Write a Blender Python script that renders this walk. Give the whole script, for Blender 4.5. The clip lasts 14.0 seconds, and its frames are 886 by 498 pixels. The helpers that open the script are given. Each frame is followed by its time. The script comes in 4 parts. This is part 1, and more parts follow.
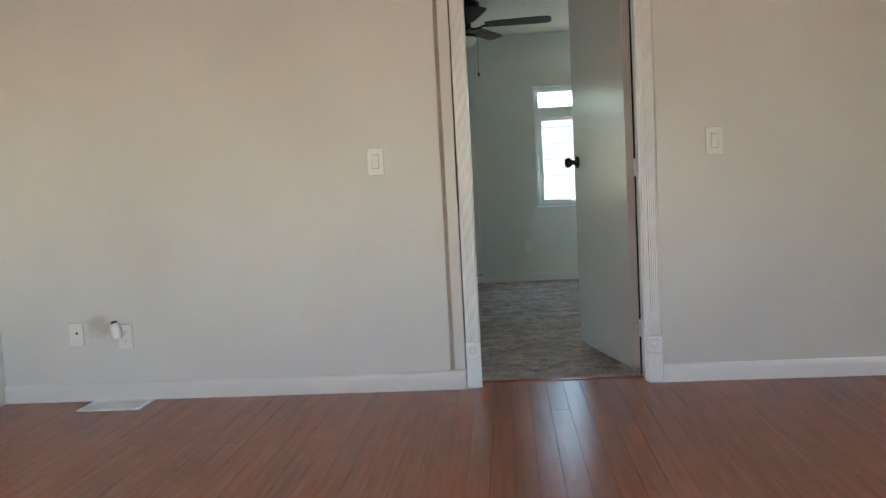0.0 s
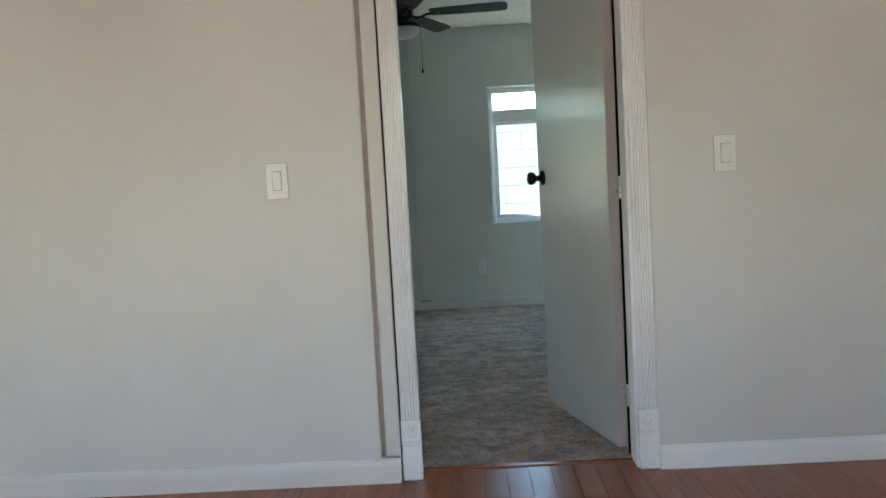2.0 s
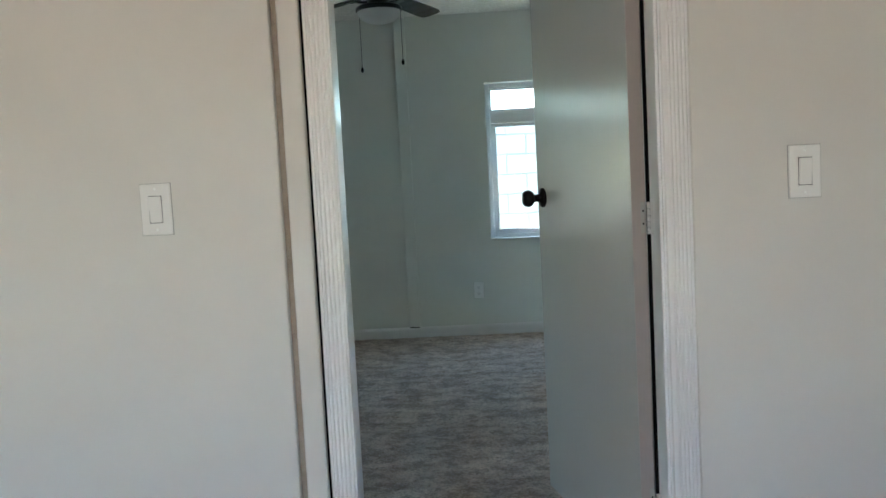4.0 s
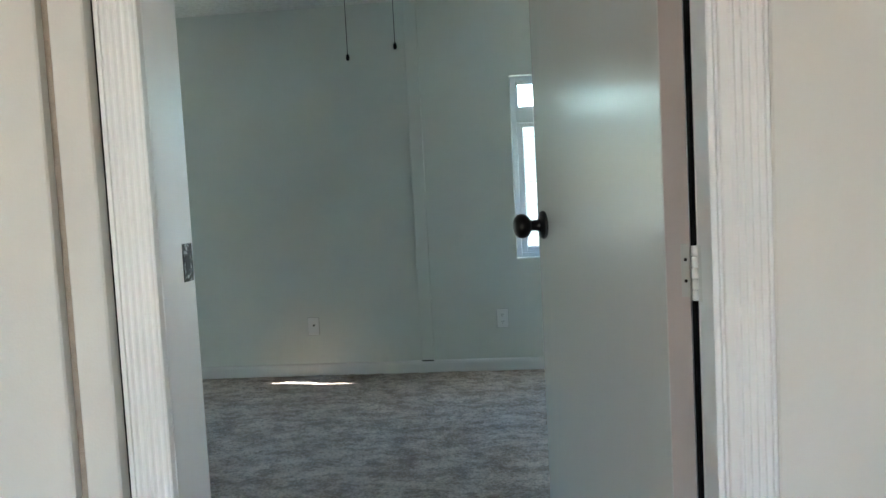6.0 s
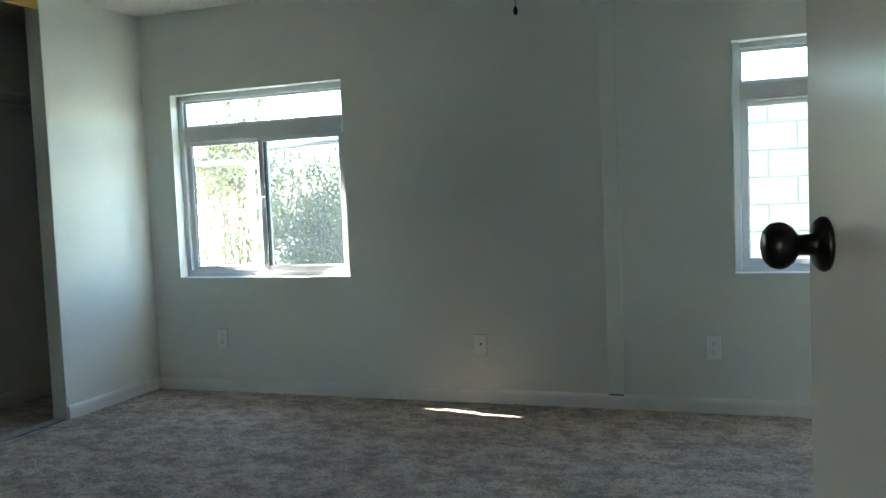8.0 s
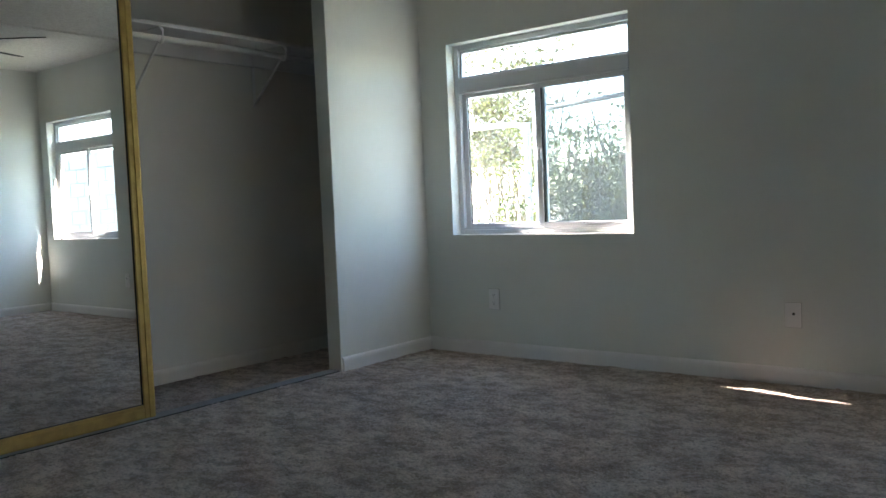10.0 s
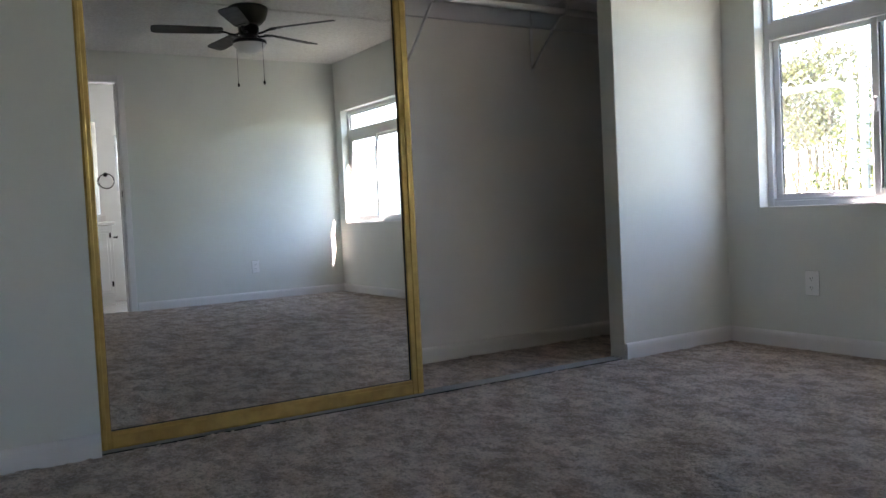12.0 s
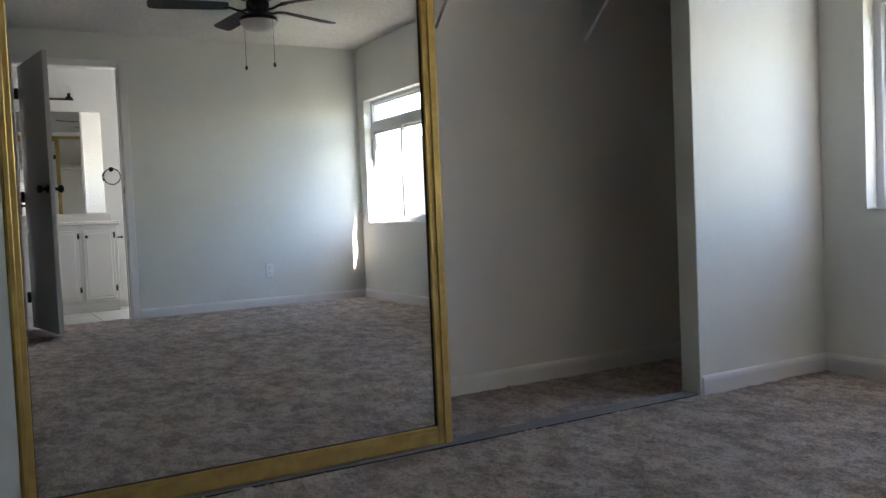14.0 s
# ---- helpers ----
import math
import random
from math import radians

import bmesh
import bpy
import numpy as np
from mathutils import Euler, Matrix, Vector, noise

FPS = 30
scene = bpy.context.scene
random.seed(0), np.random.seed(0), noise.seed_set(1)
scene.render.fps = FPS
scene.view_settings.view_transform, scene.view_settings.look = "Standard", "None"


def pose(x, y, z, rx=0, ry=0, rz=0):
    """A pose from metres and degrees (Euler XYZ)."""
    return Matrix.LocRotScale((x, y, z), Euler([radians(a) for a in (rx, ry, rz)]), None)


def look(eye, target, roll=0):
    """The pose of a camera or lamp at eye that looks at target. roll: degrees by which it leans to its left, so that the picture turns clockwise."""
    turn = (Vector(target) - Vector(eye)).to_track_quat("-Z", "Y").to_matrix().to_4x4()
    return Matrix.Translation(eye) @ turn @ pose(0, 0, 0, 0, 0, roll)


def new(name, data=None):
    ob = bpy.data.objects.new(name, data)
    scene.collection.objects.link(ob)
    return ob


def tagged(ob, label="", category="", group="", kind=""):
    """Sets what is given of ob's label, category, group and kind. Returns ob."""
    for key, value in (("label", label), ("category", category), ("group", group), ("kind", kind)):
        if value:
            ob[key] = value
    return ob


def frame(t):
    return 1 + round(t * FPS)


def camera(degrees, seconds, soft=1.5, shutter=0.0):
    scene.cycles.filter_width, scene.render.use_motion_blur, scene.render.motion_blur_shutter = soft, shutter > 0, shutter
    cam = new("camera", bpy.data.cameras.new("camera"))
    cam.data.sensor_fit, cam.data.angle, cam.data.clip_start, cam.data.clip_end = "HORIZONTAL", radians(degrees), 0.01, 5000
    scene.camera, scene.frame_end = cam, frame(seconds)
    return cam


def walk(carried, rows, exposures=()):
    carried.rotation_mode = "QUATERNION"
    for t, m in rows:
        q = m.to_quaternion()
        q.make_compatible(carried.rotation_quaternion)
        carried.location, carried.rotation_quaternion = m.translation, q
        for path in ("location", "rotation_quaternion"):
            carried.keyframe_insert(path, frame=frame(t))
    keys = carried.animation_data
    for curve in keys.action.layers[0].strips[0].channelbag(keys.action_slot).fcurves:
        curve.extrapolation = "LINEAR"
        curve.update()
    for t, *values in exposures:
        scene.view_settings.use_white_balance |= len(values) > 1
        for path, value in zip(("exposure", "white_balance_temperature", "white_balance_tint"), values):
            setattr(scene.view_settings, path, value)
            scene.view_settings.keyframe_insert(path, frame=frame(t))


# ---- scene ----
cam = camera(56.6, 14.0)
PATH = [
    (0, (0.548, 0.052, 1.027), (0.389, 2.039, 0.868), -3.0),
    (0.5, (0.591, 0.285, 1.027), (0.514, 2.277, 0.866), -3.4),
    (1, (0.605, 0.549, 1.04), (0.537, 2.541, 0.88), -3.3),
    (1.5, (0.559, 0.837, 1.096), (0.514, 2.83, 0.936), -3.2),
    (2, (0.583, 1.093, 1.106), (0.534, 3.086, 0.95), -3.2),
    (2.5, (0.668, 1.373, 1.129), (0.608, 3.366, 0.974), -3.1),
    (3, (0.688, 1.645, 1.13), (0.633, 3.639, 0.973), -3.0),
    (3.5, (0.682, 1.851, 1.172), (0.628, 3.844, 1.017), -3.0),
    (3.7, (0.694, 1.922, 1.177), (0.636, 3.915, 1.02), -3.0),
    (5.8, (0.913, 2.922, 1.2), (0.709, 4.907, 1.061), -3.0),
    (6, (0.944, 2.986, 1.211), (0.737, 4.97, 1.07), -3.0),
    (6.5, (0.979, 3.227, 1.205), (0.647, 5.195, 1.074), -2.8),
    (7, (0.912, 3.493, 1.220), (0.464, 5.439, 1.094), -2.5),
    (7.5, (0.891, 3.705, 1.210), (0.415, 5.644, 1.079), -2.6),
    (8, (0.879, 3.919, 1.191), (0.204, 5.798, 1.069), -2.4),
    (8.5, (0.882, 4.146, 1.185), (-0.132, 5.865, 1.057), -2.7),
    (8.7, (0.816, 4.244, 1.156), (-0.228, 5.945, 1.036), -2.7),
    (10.8, (0.499, 4.381, 0.831), (-0.929, 5.778, 0.726), -2.5),
    (11, (0.434, 4.427, 0.805), (-1.042, 5.774, 0.706), -2.6),
    (11.5, (0.342, 4.532, 0.787), (-1.262, 5.724, 0.697), -2.8),
    (12, (0.269, 4.633, 0.788), (-1.428, 5.688, 0.701), -2.8),
    (12.5, (0.131, 4.76, 0.808), (-1.605, 5.748, 0.729), -2.7),
    (13, (-0.043, 4.837, 0.82), (-1.783, 5.821, 0.739), -2.7),
    (13.5, (-0.223, 4.963, 0.795), (-1.964, 5.944, 0.71), -2.7),
    (14, (-0.401, 5.027, 0.798), (-2.134, 6.021, 0.711), -2.5),
]
EXPOSURES = [(0, 4.33, 6850, 10), (1.5, 4.33, 6500, 7), (3, 4.31, 6300, 7), (6, 4.75, 6150, 6), (6.5, 4.84, 6150, 6), (7, 4.9, 6250, 6), (7.5, 4.6, 6350, 6), (8.5, 4.14, 6700, 9), (11, 4.04, 6800, 24), (11.5, 4.2, 6850, 26), (12, 4.28, 7000, 28), (13, 4.33, 7150, 29), (14, 4.36, 7200, 28)]
walk(cam, [(t, look(eye, target, roll)) for t, eye, target, roll in PATH], EXPOSURES)


# ---------------------------------------------------------------- world, sun, large lights
FLOOR = -0.02
CEIL = 2.48
SUN_WAY = Vector((1.0, -0.193, -0.80)).normalized()

world = bpy.data.worlds.new("sky_world")
scene.world = world
world.use_nodes = True
wn = world.node_tree
wn.nodes.clear()
sky = wn.nodes.new("ShaderNodeTexSky")
sky.sky_type = "NISHITA"
sky.sun_disc = False
sky.dust_density = 0.4
sky.sun_elevation = math.asin(-SUN_WAY.z)
sky.sun_rotation = math.atan2(-SUN_WAY.x, -SUN_WAY.y)
bg = wn.nodes.new("ShaderNodeBackground")
bg.inputs["Strength"].default_value = 0.142
wout = wn.nodes.new("ShaderNodeOutputWorld")
wn.links.new(sky.outputs[0], bg.inputs[0])
wn.links.new(bg.outputs[0], wout.inputs[0])

sun = new("sun", bpy.data.lights.new("sun", "SUN"))
sun.data.energy = 3.4
sun.data.angle = radians(0.53)
sun.data.color = (1.0, 0.95, 0.88)
sun.rotation_mode = "QUATERNION"
sun.rotation_quaternion = SUN_WAY.to_track_quat("-Z", "Y")


def window_light(name, m, width, height, watts, color):
    """Sky light that stands in a window's opening."""
    lamp = bpy.data.lights.new(name, "AREA")
    lamp.shape, lamp.size, lamp.size_y, lamp.energy, lamp.color = "RECTANGLE", width, height, watts, color
    ob = new(name, lamp)
    ob.matrix_world = m
    return ob


# daylight added for the living room; both windows are assumed, unseen behind the walker
window_light("window_light", pose(-1.1, -2.62, 1.35, -90, 0, 180), 1.9, 1.3, 1.22, (1.0, 0.892, 0.885))
window_light("window_light", pose(3.42, -0.3, 1.35, 90, 0, 90), 1.5, 1.3, 0.1, (1.0, 0.91, 0.89))
# daylight of the bathroom's window
window_light("window_light", pose(3.86, 6.75, 1.53, 90, 0, 90), 0.5, 0.6, 0.85, (0.95, 0.98, 1.0))


# ---------------------------------------------------------------- mesh helpers
def box(bm, lo, hi, bevel=0.0, segments=1):
    x0, y0, z0 = lo
    x1, y1, z1 = hi
    r = bmesh.ops.create_cube(bm, size=1.0, matrix=Matrix.LocRotScale(((x0 + x1) / 2, (y0 + y1) / 2, (z0 + z1) / 2), None, (x1 - x0, y1 - y0, z1 - z0)))
    if bevel > 0:
        es = {e for v in r["verts"] for e in v.link_edges}
        bmesh.ops.bevel(bm, geom=list(es), offset=bevel, segments=segments, affect="EDGES", profile=0.5, clamp_overlap=True)
    return bm


def boxes(*spans, bevel=0.0):
    bm = bmesh.new()
    for lo, hi in spans:
        box(bm, lo, hi, bevel)
    return bm


def lathe(profile, steps=28, axis="Z"):
    """A turned body from (radius, height) pairs."""
    bm = bmesh.new()
    rings = []
    for r, h in profile:
        if r < 1e-5:
            rings.append([bm.verts.new((0, 0, h))])
        else:
            rings.append([bm.verts.new((r * math.cos(2 * math.pi * i / steps), r * math.sin(2 * math.pi * i / steps), h)) for i in range(steps)])
    for a, b in zip(rings, rings[1:]):
        for i in range(steps):
            j = (i + 1) % steps
            if len(a) == 1 and len(b) > 1:
                bm.faces.new((a[0], b[j], b[i]))
            elif len(b) == 1 and len(a) > 1:
                bm.faces.new((a[i], a[j], b[0]))
            elif len(a) > 1:
                bm.faces.new((a[i], a[j], b[j], b[i]))
    if axis == "X":
        bm.transform(pose(0, 0, 0, 0, 90, 0))
    elif axis == "Y":
        bm.transform(pose(0, 0, 0, -90, 0, 0))
    bmesh.ops.recalc_face_normals(bm, faces=bm.faces)
    for f in bm.faces:
        f.smooth = True
    return bm


def tube(points, radius, steps=10, closed=False):
    """A round bar through points."""
    bm = bmesh.new()
    pts = [Vector(p) for p in points]
    n = len(pts)
    rings = []
    for i, p in enumerate(pts):
        a = pts[i - 1] if (i > 0 or closed) else pts[i]
        b = pts[(i + 1) % n] if (i < n - 1 or closed) else pts[i]
        q = (b - a).to_track_quat("Z", "Y").to_matrix()
        rings.append([bm.verts.new(p + q @ Vector((radius * math.cos(2 * math.pi * k / steps), radius * math.sin(2 * math.pi * k / steps), 0))) for k in range(steps)])
    for i in range(n if closed else n - 1):
        a, b = rings[i], rings[(i + 1) % n]
        off = 0
        if closed and i == n - 1:
            off = min(range(steps), key=lambda o: (a[0].co - b[o].co).length)
        for k in range(steps):
            j = (k + 1) % steps
            bm.faces.new((a[k], a[j], b[(j + off) % steps], b[(k + off) % steps]))
    if not closed:
        bm.faces.new(rings[0][::-1])
        bm.faces.new(rings[-1])
    bmesh.ops.recalc_face_normals(bm, faces=bm.faces)
    for f in bm.faces:
        f.smooth = True
    return bm


def extrude_profile(profile, length):
    """A moulding: a closed profile in (y, z), drawn out along x from 0 to length."""
    bm = bmesh.new()
    a = [bm.verts.new((0, y, z)) for y, z in profile]
    b = [bm.verts.new((length, y, z)) for y, z in profile]
    n = len(profile)
    for i in range(n):
        j = (i + 1) % n
        bm.faces.new((a[i], a[j], b[j], b[i]))
    bm.faces.new(a[::-1])
    bm.faces.new(b)
    bmesh.ops.recalc_face_normals(bm, faces=bm.faces)
    return bm


def mesh_of(name, bm, material):
    me = bpy.data.meshes.new(name)
    bm.to_mesh(me)
    bm.free()
    me.materials.append(material)
    return me


def thing(name, bm, material, label="", category="", group="", kind="", at=None):
    ob = new(name, mesh_of(name, bm, material))
    if at is not None:
        ob.matrix_world = at
    return tagged(ob, label, category, group, kind)


def empty_thing(name, m, label="", category="", group="", kind=""):
    ob = new(name)
    ob.empty_display_size = 0.1
    ob.matrix_world = m
    return tagged(ob, label, category, group, kind)


def part(name, bm, material, parent, label="", at=None):
    """One mesh under a thing, in the thing's own coordinates."""
    ob = new(name, mesh_of(name, bm, material))
    ob.parent = parent
    if at is not None:
        ob.matrix_basis = at
    if label:
        ob["label"] = label
    return ob


# ---------------------------------------------------------------- materials
LIV_WALL_Y = 4.164


def material(name, color, rough=0.5, metal=0.0, spec=0.5):
    m = bpy.data.materials.new(name)
    m.use_nodes = True
    b = m.node_tree.nodes["Principled BSDF"]
    b.inputs["Base Color"].default_value = (*color, 1)
    b.inputs["Roughness"].default_value = rough
    b.inputs["Metallic"].default_value = metal
    b.inputs["Specular IOR Level"].default_value = spec
    return m


def node(m, kind, **inputs):
    n = m.node_tree.nodes.new(kind)
    for key, value in inputs.items():
        n.inputs[key.replace("_", " ")].default_value = value
    return n


def link(m, a, b):
    m.node_tree.links.new(a, b)


def coords(m, scale=(1, 1, 1)):
    """Coordinates in metres of the object."""
    tc = m.node_tree.nodes.new("ShaderNodeTexCoord")
    mp = m.node_tree.nodes.new("ShaderNodeMapping")
    mp.inputs["Scale"].default_value = scale
    link(m, tc.outputs["Object"], mp.inputs["Vector"])
    return mp.outputs[0]


def noise_of(m, vec, scale, detail=3.0, rough=0.5):
    n = node(m, "ShaderNodeTexNoise", Scale=scale, Detail=detail, Roughness=rough)
    link(m, vec, n.inputs["Vector"])
    return n.outputs[0]


def ramp(m, fac, stops):
    r = m.node_tree.nodes.new("ShaderNodeValToRGB")
    els = r.color_ramp.elements
    while len(els) < len(stops):
        els.new(0.5)
    for e, (p, c) in zip(els, stops):
        e.position, e.color = p, (*c, 1)
    link(m, fac, r.inputs[0])
    return r.outputs[0]


def span(m, fac, lo, hi, a, b):
    n = m.node_tree.nodes.new("ShaderNodeMapRange")
    for i, v in zip((1, 2, 3, 4), (lo, hi, a, b)):
        n.inputs[i].default_value = v
    link(m, fac, n.inputs[0])
    return n.outputs[0]


def mix(m, fac, a, b, blend="MIX"):
    n = m.node_tree.nodes.new("ShaderNodeMix")
    n.data_type, n.blend_type = "RGBA", blend
    if isinstance(fac, float):
        n.inputs[0].default_value = fac
    else:
        link(m, fac, n.inputs[0])
    for i, v in ((6, a), (7, b)):
        if isinstance(v, tuple):
            n.inputs[i].default_value = (*v, 1)
        else:
            link(m, v, n.inputs[i])
    return n.outputs[2]


def bump(m, height, strength, distance, under=None):
    n = node(m, "ShaderNodeBump", Strength=strength, Distance=distance)
    link(m, height, n.inputs["Height"])
    if under is not None:
        link(m, under, n.inputs["Normal"])
    return n.outputs[0]


def bsdf(m):
    return m.node_tree.nodes["Principled BSDF"].inputs


def painted(name, color, rough, peel=0.4, tone=0.05, grain=260.0):
    """Rolled paint: orange peel, faint uneven tone, scuffs."""
    m = material(name, color, rough)
    v = coords(m)
    big = noise_of(m, v, 1.3, 4)
    small = noise_of(m, v, 14.0, 3)
    dark = tuple(c * (1 - tone * 2) for c in color)
    c = mix(m, span(m, big, 0.3, 0.75, 0.0, 1.0), color, dark)
    c = mix(m, span(m, small, 0.5, 0.8, 0.0, 0.12), c, dark)
    link(m, c, bsdf(m)["Base Color"])
    link(m, span(m, small, 0.3, 0.7, rough - 0.06, rough + 0.08), bsdf(m)["Roughness"])
    fine = noise_of(m, v, grain, 2)
    wide = noise_of(m, v, 5.0, 2)
    link(m, bump(m, fine, peel, 0.0008, bump(m, wide, 0.25, 0.004)), bsdf(m)["Normal"])
    return m


def brushed(name, color, rough):
    """Rolled semi-gloss paint: fine stipple, faint uneven tone."""
    m = material(name, color, rough)
    roll = noise_of(m, coords(m, (1, 1, 0.14)), 70.0, 3, 0.6)
    big = noise_of(m, coords(m), 1.1, 3)
    dark = tuple(c * 0.94 for c in color)
    link(m, mix(m, span(m, big, 0.3, 0.75, 0.0, 1.0), color, dark), bsdf(m)["Base Color"])
    link(m, bump(m, roll, 0.2, 0.0006), bsdf(m)["Normal"])
    return m


def trim_paint(name, color, rough):
    """Brushed enamel on smooth trim: almost no relief, a little grime."""
    m = material(name, color, rough)
    big = noise_of(m, coords(m), 2.3, 4)
    dark = tuple(c * 0.92 for c in color)
    link(m, mix(m, span(m, big, 0.35, 0.75, 0.0, 1.0), color, dark), bsdf(m)["Base Color"])
    return m


def rough_stone(name, a, b, scale, rough=0.9):
    m = material(name, a, rough)
    v = coords(m)
    n = noise_of(m, v, scale, 5, 0.65)
    n2 = noise_of(m, v, scale * 9, 4, 0.7)
    c = mix(m, span(m, n, 0.35, 0.7, 0, 1), a, b)
    link(m, mix(m, span(m, n2, 0.5, 0.8, 0, 0.5), c, tuple(x * 0.6 for x in a)), bsdf(m)["Base Color"])
    link(m, bump(m, n2, 0.6, 0.006), bsdf(m)["Normal"])
    return m


M_WALL = painted("wall_paint", (0.645, 0.614, 0.578), 0.62)


def painted_shadow(m, place, size, color):
    """A soft-edged dark blob in the wall colour, for the freshener's shadow."""
    v = coords(m)
    sub = node(m, "ShaderNodeVectorMath")
    sub.operation = "SUBTRACT"
    sub.inputs[1].default_value = place
    link(m, v, sub.inputs[0])
    mul = node(m, "ShaderNodeVectorMath")
    mul.operation = "MULTIPLY"
    mul.inputs[1].default_value = size
    link(m, sub.outputs[0], mul.inputs[0])
    dist = node(m, "ShaderNodeVectorMath")
    dist.operation = "LENGTH"
    link(m, mul.outputs[0], dist.inputs[0])
    edge = node(m, "ShaderNodeMath")
    edge.operation = "ADD"
    link(m, dist.outputs["Value"], edge.inputs[0])
    link(m, span(m, noise_of(m, v, 22.0, 3), 0.3, 0.7, -0.3, 0.3), edge.inputs[1])
    was = bsdf(m)["Base Color"].links[0].from_socket
    link(m, mix(m, span(m, edge.outputs[0], 0.55, 1.15, 0.55, 0.0), was, color), bsdf(m)["Base Color"])


# the plug-in freshener's shadow, painted into the wall beside it
painted_shadow(M_WALL, (-1.605, LIV_WALL_Y, 0.372), (14.0, 1.0, 18.0), (0.36, 0.31, 0.25))
M_WALL_BED = painted("bedroom_wall_paint", (0.76, 0.775, 0.725), 0.6)
M_TRIM = trim_paint("trim_paint", (0.80, 0.785, 0.775), 0.34)
# lighter than the trim; window light on the jamb is put into the colour
M_JAMB = trim_paint("lightened_gloss_jamb_paint", (0.90, 0.90, 0.905), 0.28)
M_BASE_CREAM = trim_paint("cream_baseboard_paint", (0.67, 0.64, 0.605), 0.4)
M_TAN_GROOVE = rough_stone("tan_groove", (0.36, 0.29, 0.235), (0.44, 0.36, 0.30), 18)
M_CLOSET = painted("closet_wall_paint", (0.80, 0.765, 0.705), 0.6)
# greyer than white paint: the walker's shade is put into the colour
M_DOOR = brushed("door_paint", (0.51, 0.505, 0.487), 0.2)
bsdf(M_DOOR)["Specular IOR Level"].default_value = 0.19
M_DOOR_EDGE = trim_paint("pinkish_edge_paint", (0.50, 0.435, 0.415), 0.45)
M_CABINET = painted("cabinet_paint", (0.82, 0.82, 0.80), 0.36, peel=0.1, tone=0.02, grain=60)
M_BLACK = material("oil_rubbed_black_metal", (0.012, 0.011, 0.011), 0.32, 0.6)
M_WORN = material("worn_black_plate", (0.012, 0.011, 0.011), 0.35, 0.6)
_w = noise_of(M_WORN, coords(M_WORN), 95.0, 4, 0.7)
link(M_WORN, mix(M_WORN, span(M_WORN, _w, 0.52, 0.60, 0.0, 0.75), (0.012, 0.011, 0.011), (0.5, 0.5, 0.5)), bsdf(M_WORN)["Base Color"])
M_CHROME = material("brushed_steel", (0.55, 0.55, 0.55), 0.3, 1.0)
M_PLASTIC = material("white_plastic", (0.83, 0.83, 0.81), 0.3)
M_PLATE = material("warm_white_plastic", (0.715, 0.69, 0.665), 0.33)
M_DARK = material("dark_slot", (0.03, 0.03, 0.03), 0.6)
M_VINYL = material("white_vinyl", (0.64, 0.67, 0.70), 0.35)
M_BATH = painted("bathroom_wall_paint", (0.87, 0.875, 0.85), 0.5, peel=0.2, tone=0.03)
# black that stands in for shade in narrow gaps
M_GAP = material("gap_shade_black", (0.004, 0.004, 0.004), 0.9, 0.0, 0.05)
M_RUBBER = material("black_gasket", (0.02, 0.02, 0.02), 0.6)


def make_ceiling():
    m = material("popcorn_ceiling", (0.74, 0.73, 0.69), 0.9)
    v = coords(m)
    vor = node(m, "ShaderNodeTexVoronoi", Scale=70.0)
    link(m, v, vor.inputs["Vector"])
    n = noise_of(m, v, 45.0, 4, 0.75)
    n2 = noise_of(m, v, 2.2, 3)
    c = mix(m, span(m, n2, 0.35, 0.75, 0, 1), (0.89, 0.88, 0.845), (0.83, 0.815, 0.78))
    # hollows coloured darker along the bump noise: popcorn shade put into the colour
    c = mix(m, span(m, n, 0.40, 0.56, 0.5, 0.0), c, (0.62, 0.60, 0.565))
    link(m, c, bsdf(m)["Base Color"])
    b = bump(m, n, 0.75, 0.02)
    link(m, bump(m, span(m, vor.outputs[0], 0.0, 0.5, 1, 0), 0.75, 0.018, b), bsdf(m)["Normal"])
    return m


def make_carpet():
    m = material("carpet_pile", (0.412, 0.355, 0.307), 0.95, spec=0.12)
    v = coords(m)
    patch = noise_of(m, coords(m, (0.9, 1.25, 1)), 5.2, 4, 0.65)
    mid = noise_of(m, coords(m, (0.9, 1.25, 1)), 14.0, 4, 0.65)
    tuft = noise_of(m, v, 75.0, 3, 0.7)
    fibre = noise_of(m, v, 260.0, 2, 0.8)
    c = ramp(m, patch, [(0.36, (0.41, 0.306, 0.24)), (0.5, (0.65, 0.507, 0.419)), (0.62, (0.83, 0.70, 0.60))])
    c = mix(m, span(m, mid, 0.49, 0.61, 0.0, 0.65), c, (0.268, 0.202, 0.158))
    c = mix(m, span(m, mid, 0.47, 0.37, 0.0, 0.55), c, (0.783, 0.670, 0.586))
    c = mix(m, span(m, tuft, 0.38, 0.52, 0.5, 0.0), c, (0.185, 0.138, 0.107))
    c = mix(m, span(m, tuft, 0.54, 0.66, 0.0, 0.5), c, (0.772, 0.680, 0.605))
    c = mix(m, span(m, fibre, 0.35, 0.6, 0.38, 0.0), c, (0.206, 0.163, 0.135))
    link(m, c, bsdf(m)["Base Color"])
    b = bump(m, patch, 0.6, 0.02)
    b = bump(m, mid, 0.8, 0.018, b)
    b = bump(m, tuft, 1.0, 0.014, b)
    link(m, bump(m, fibre, 0.8, 0.004, b), bsdf(m)["Normal"])
    bsdf(m)["Sheen Weight"].default_value = 0.2
    bsdf(m)["Sheen Roughness"].default_value = 0.6
    return m


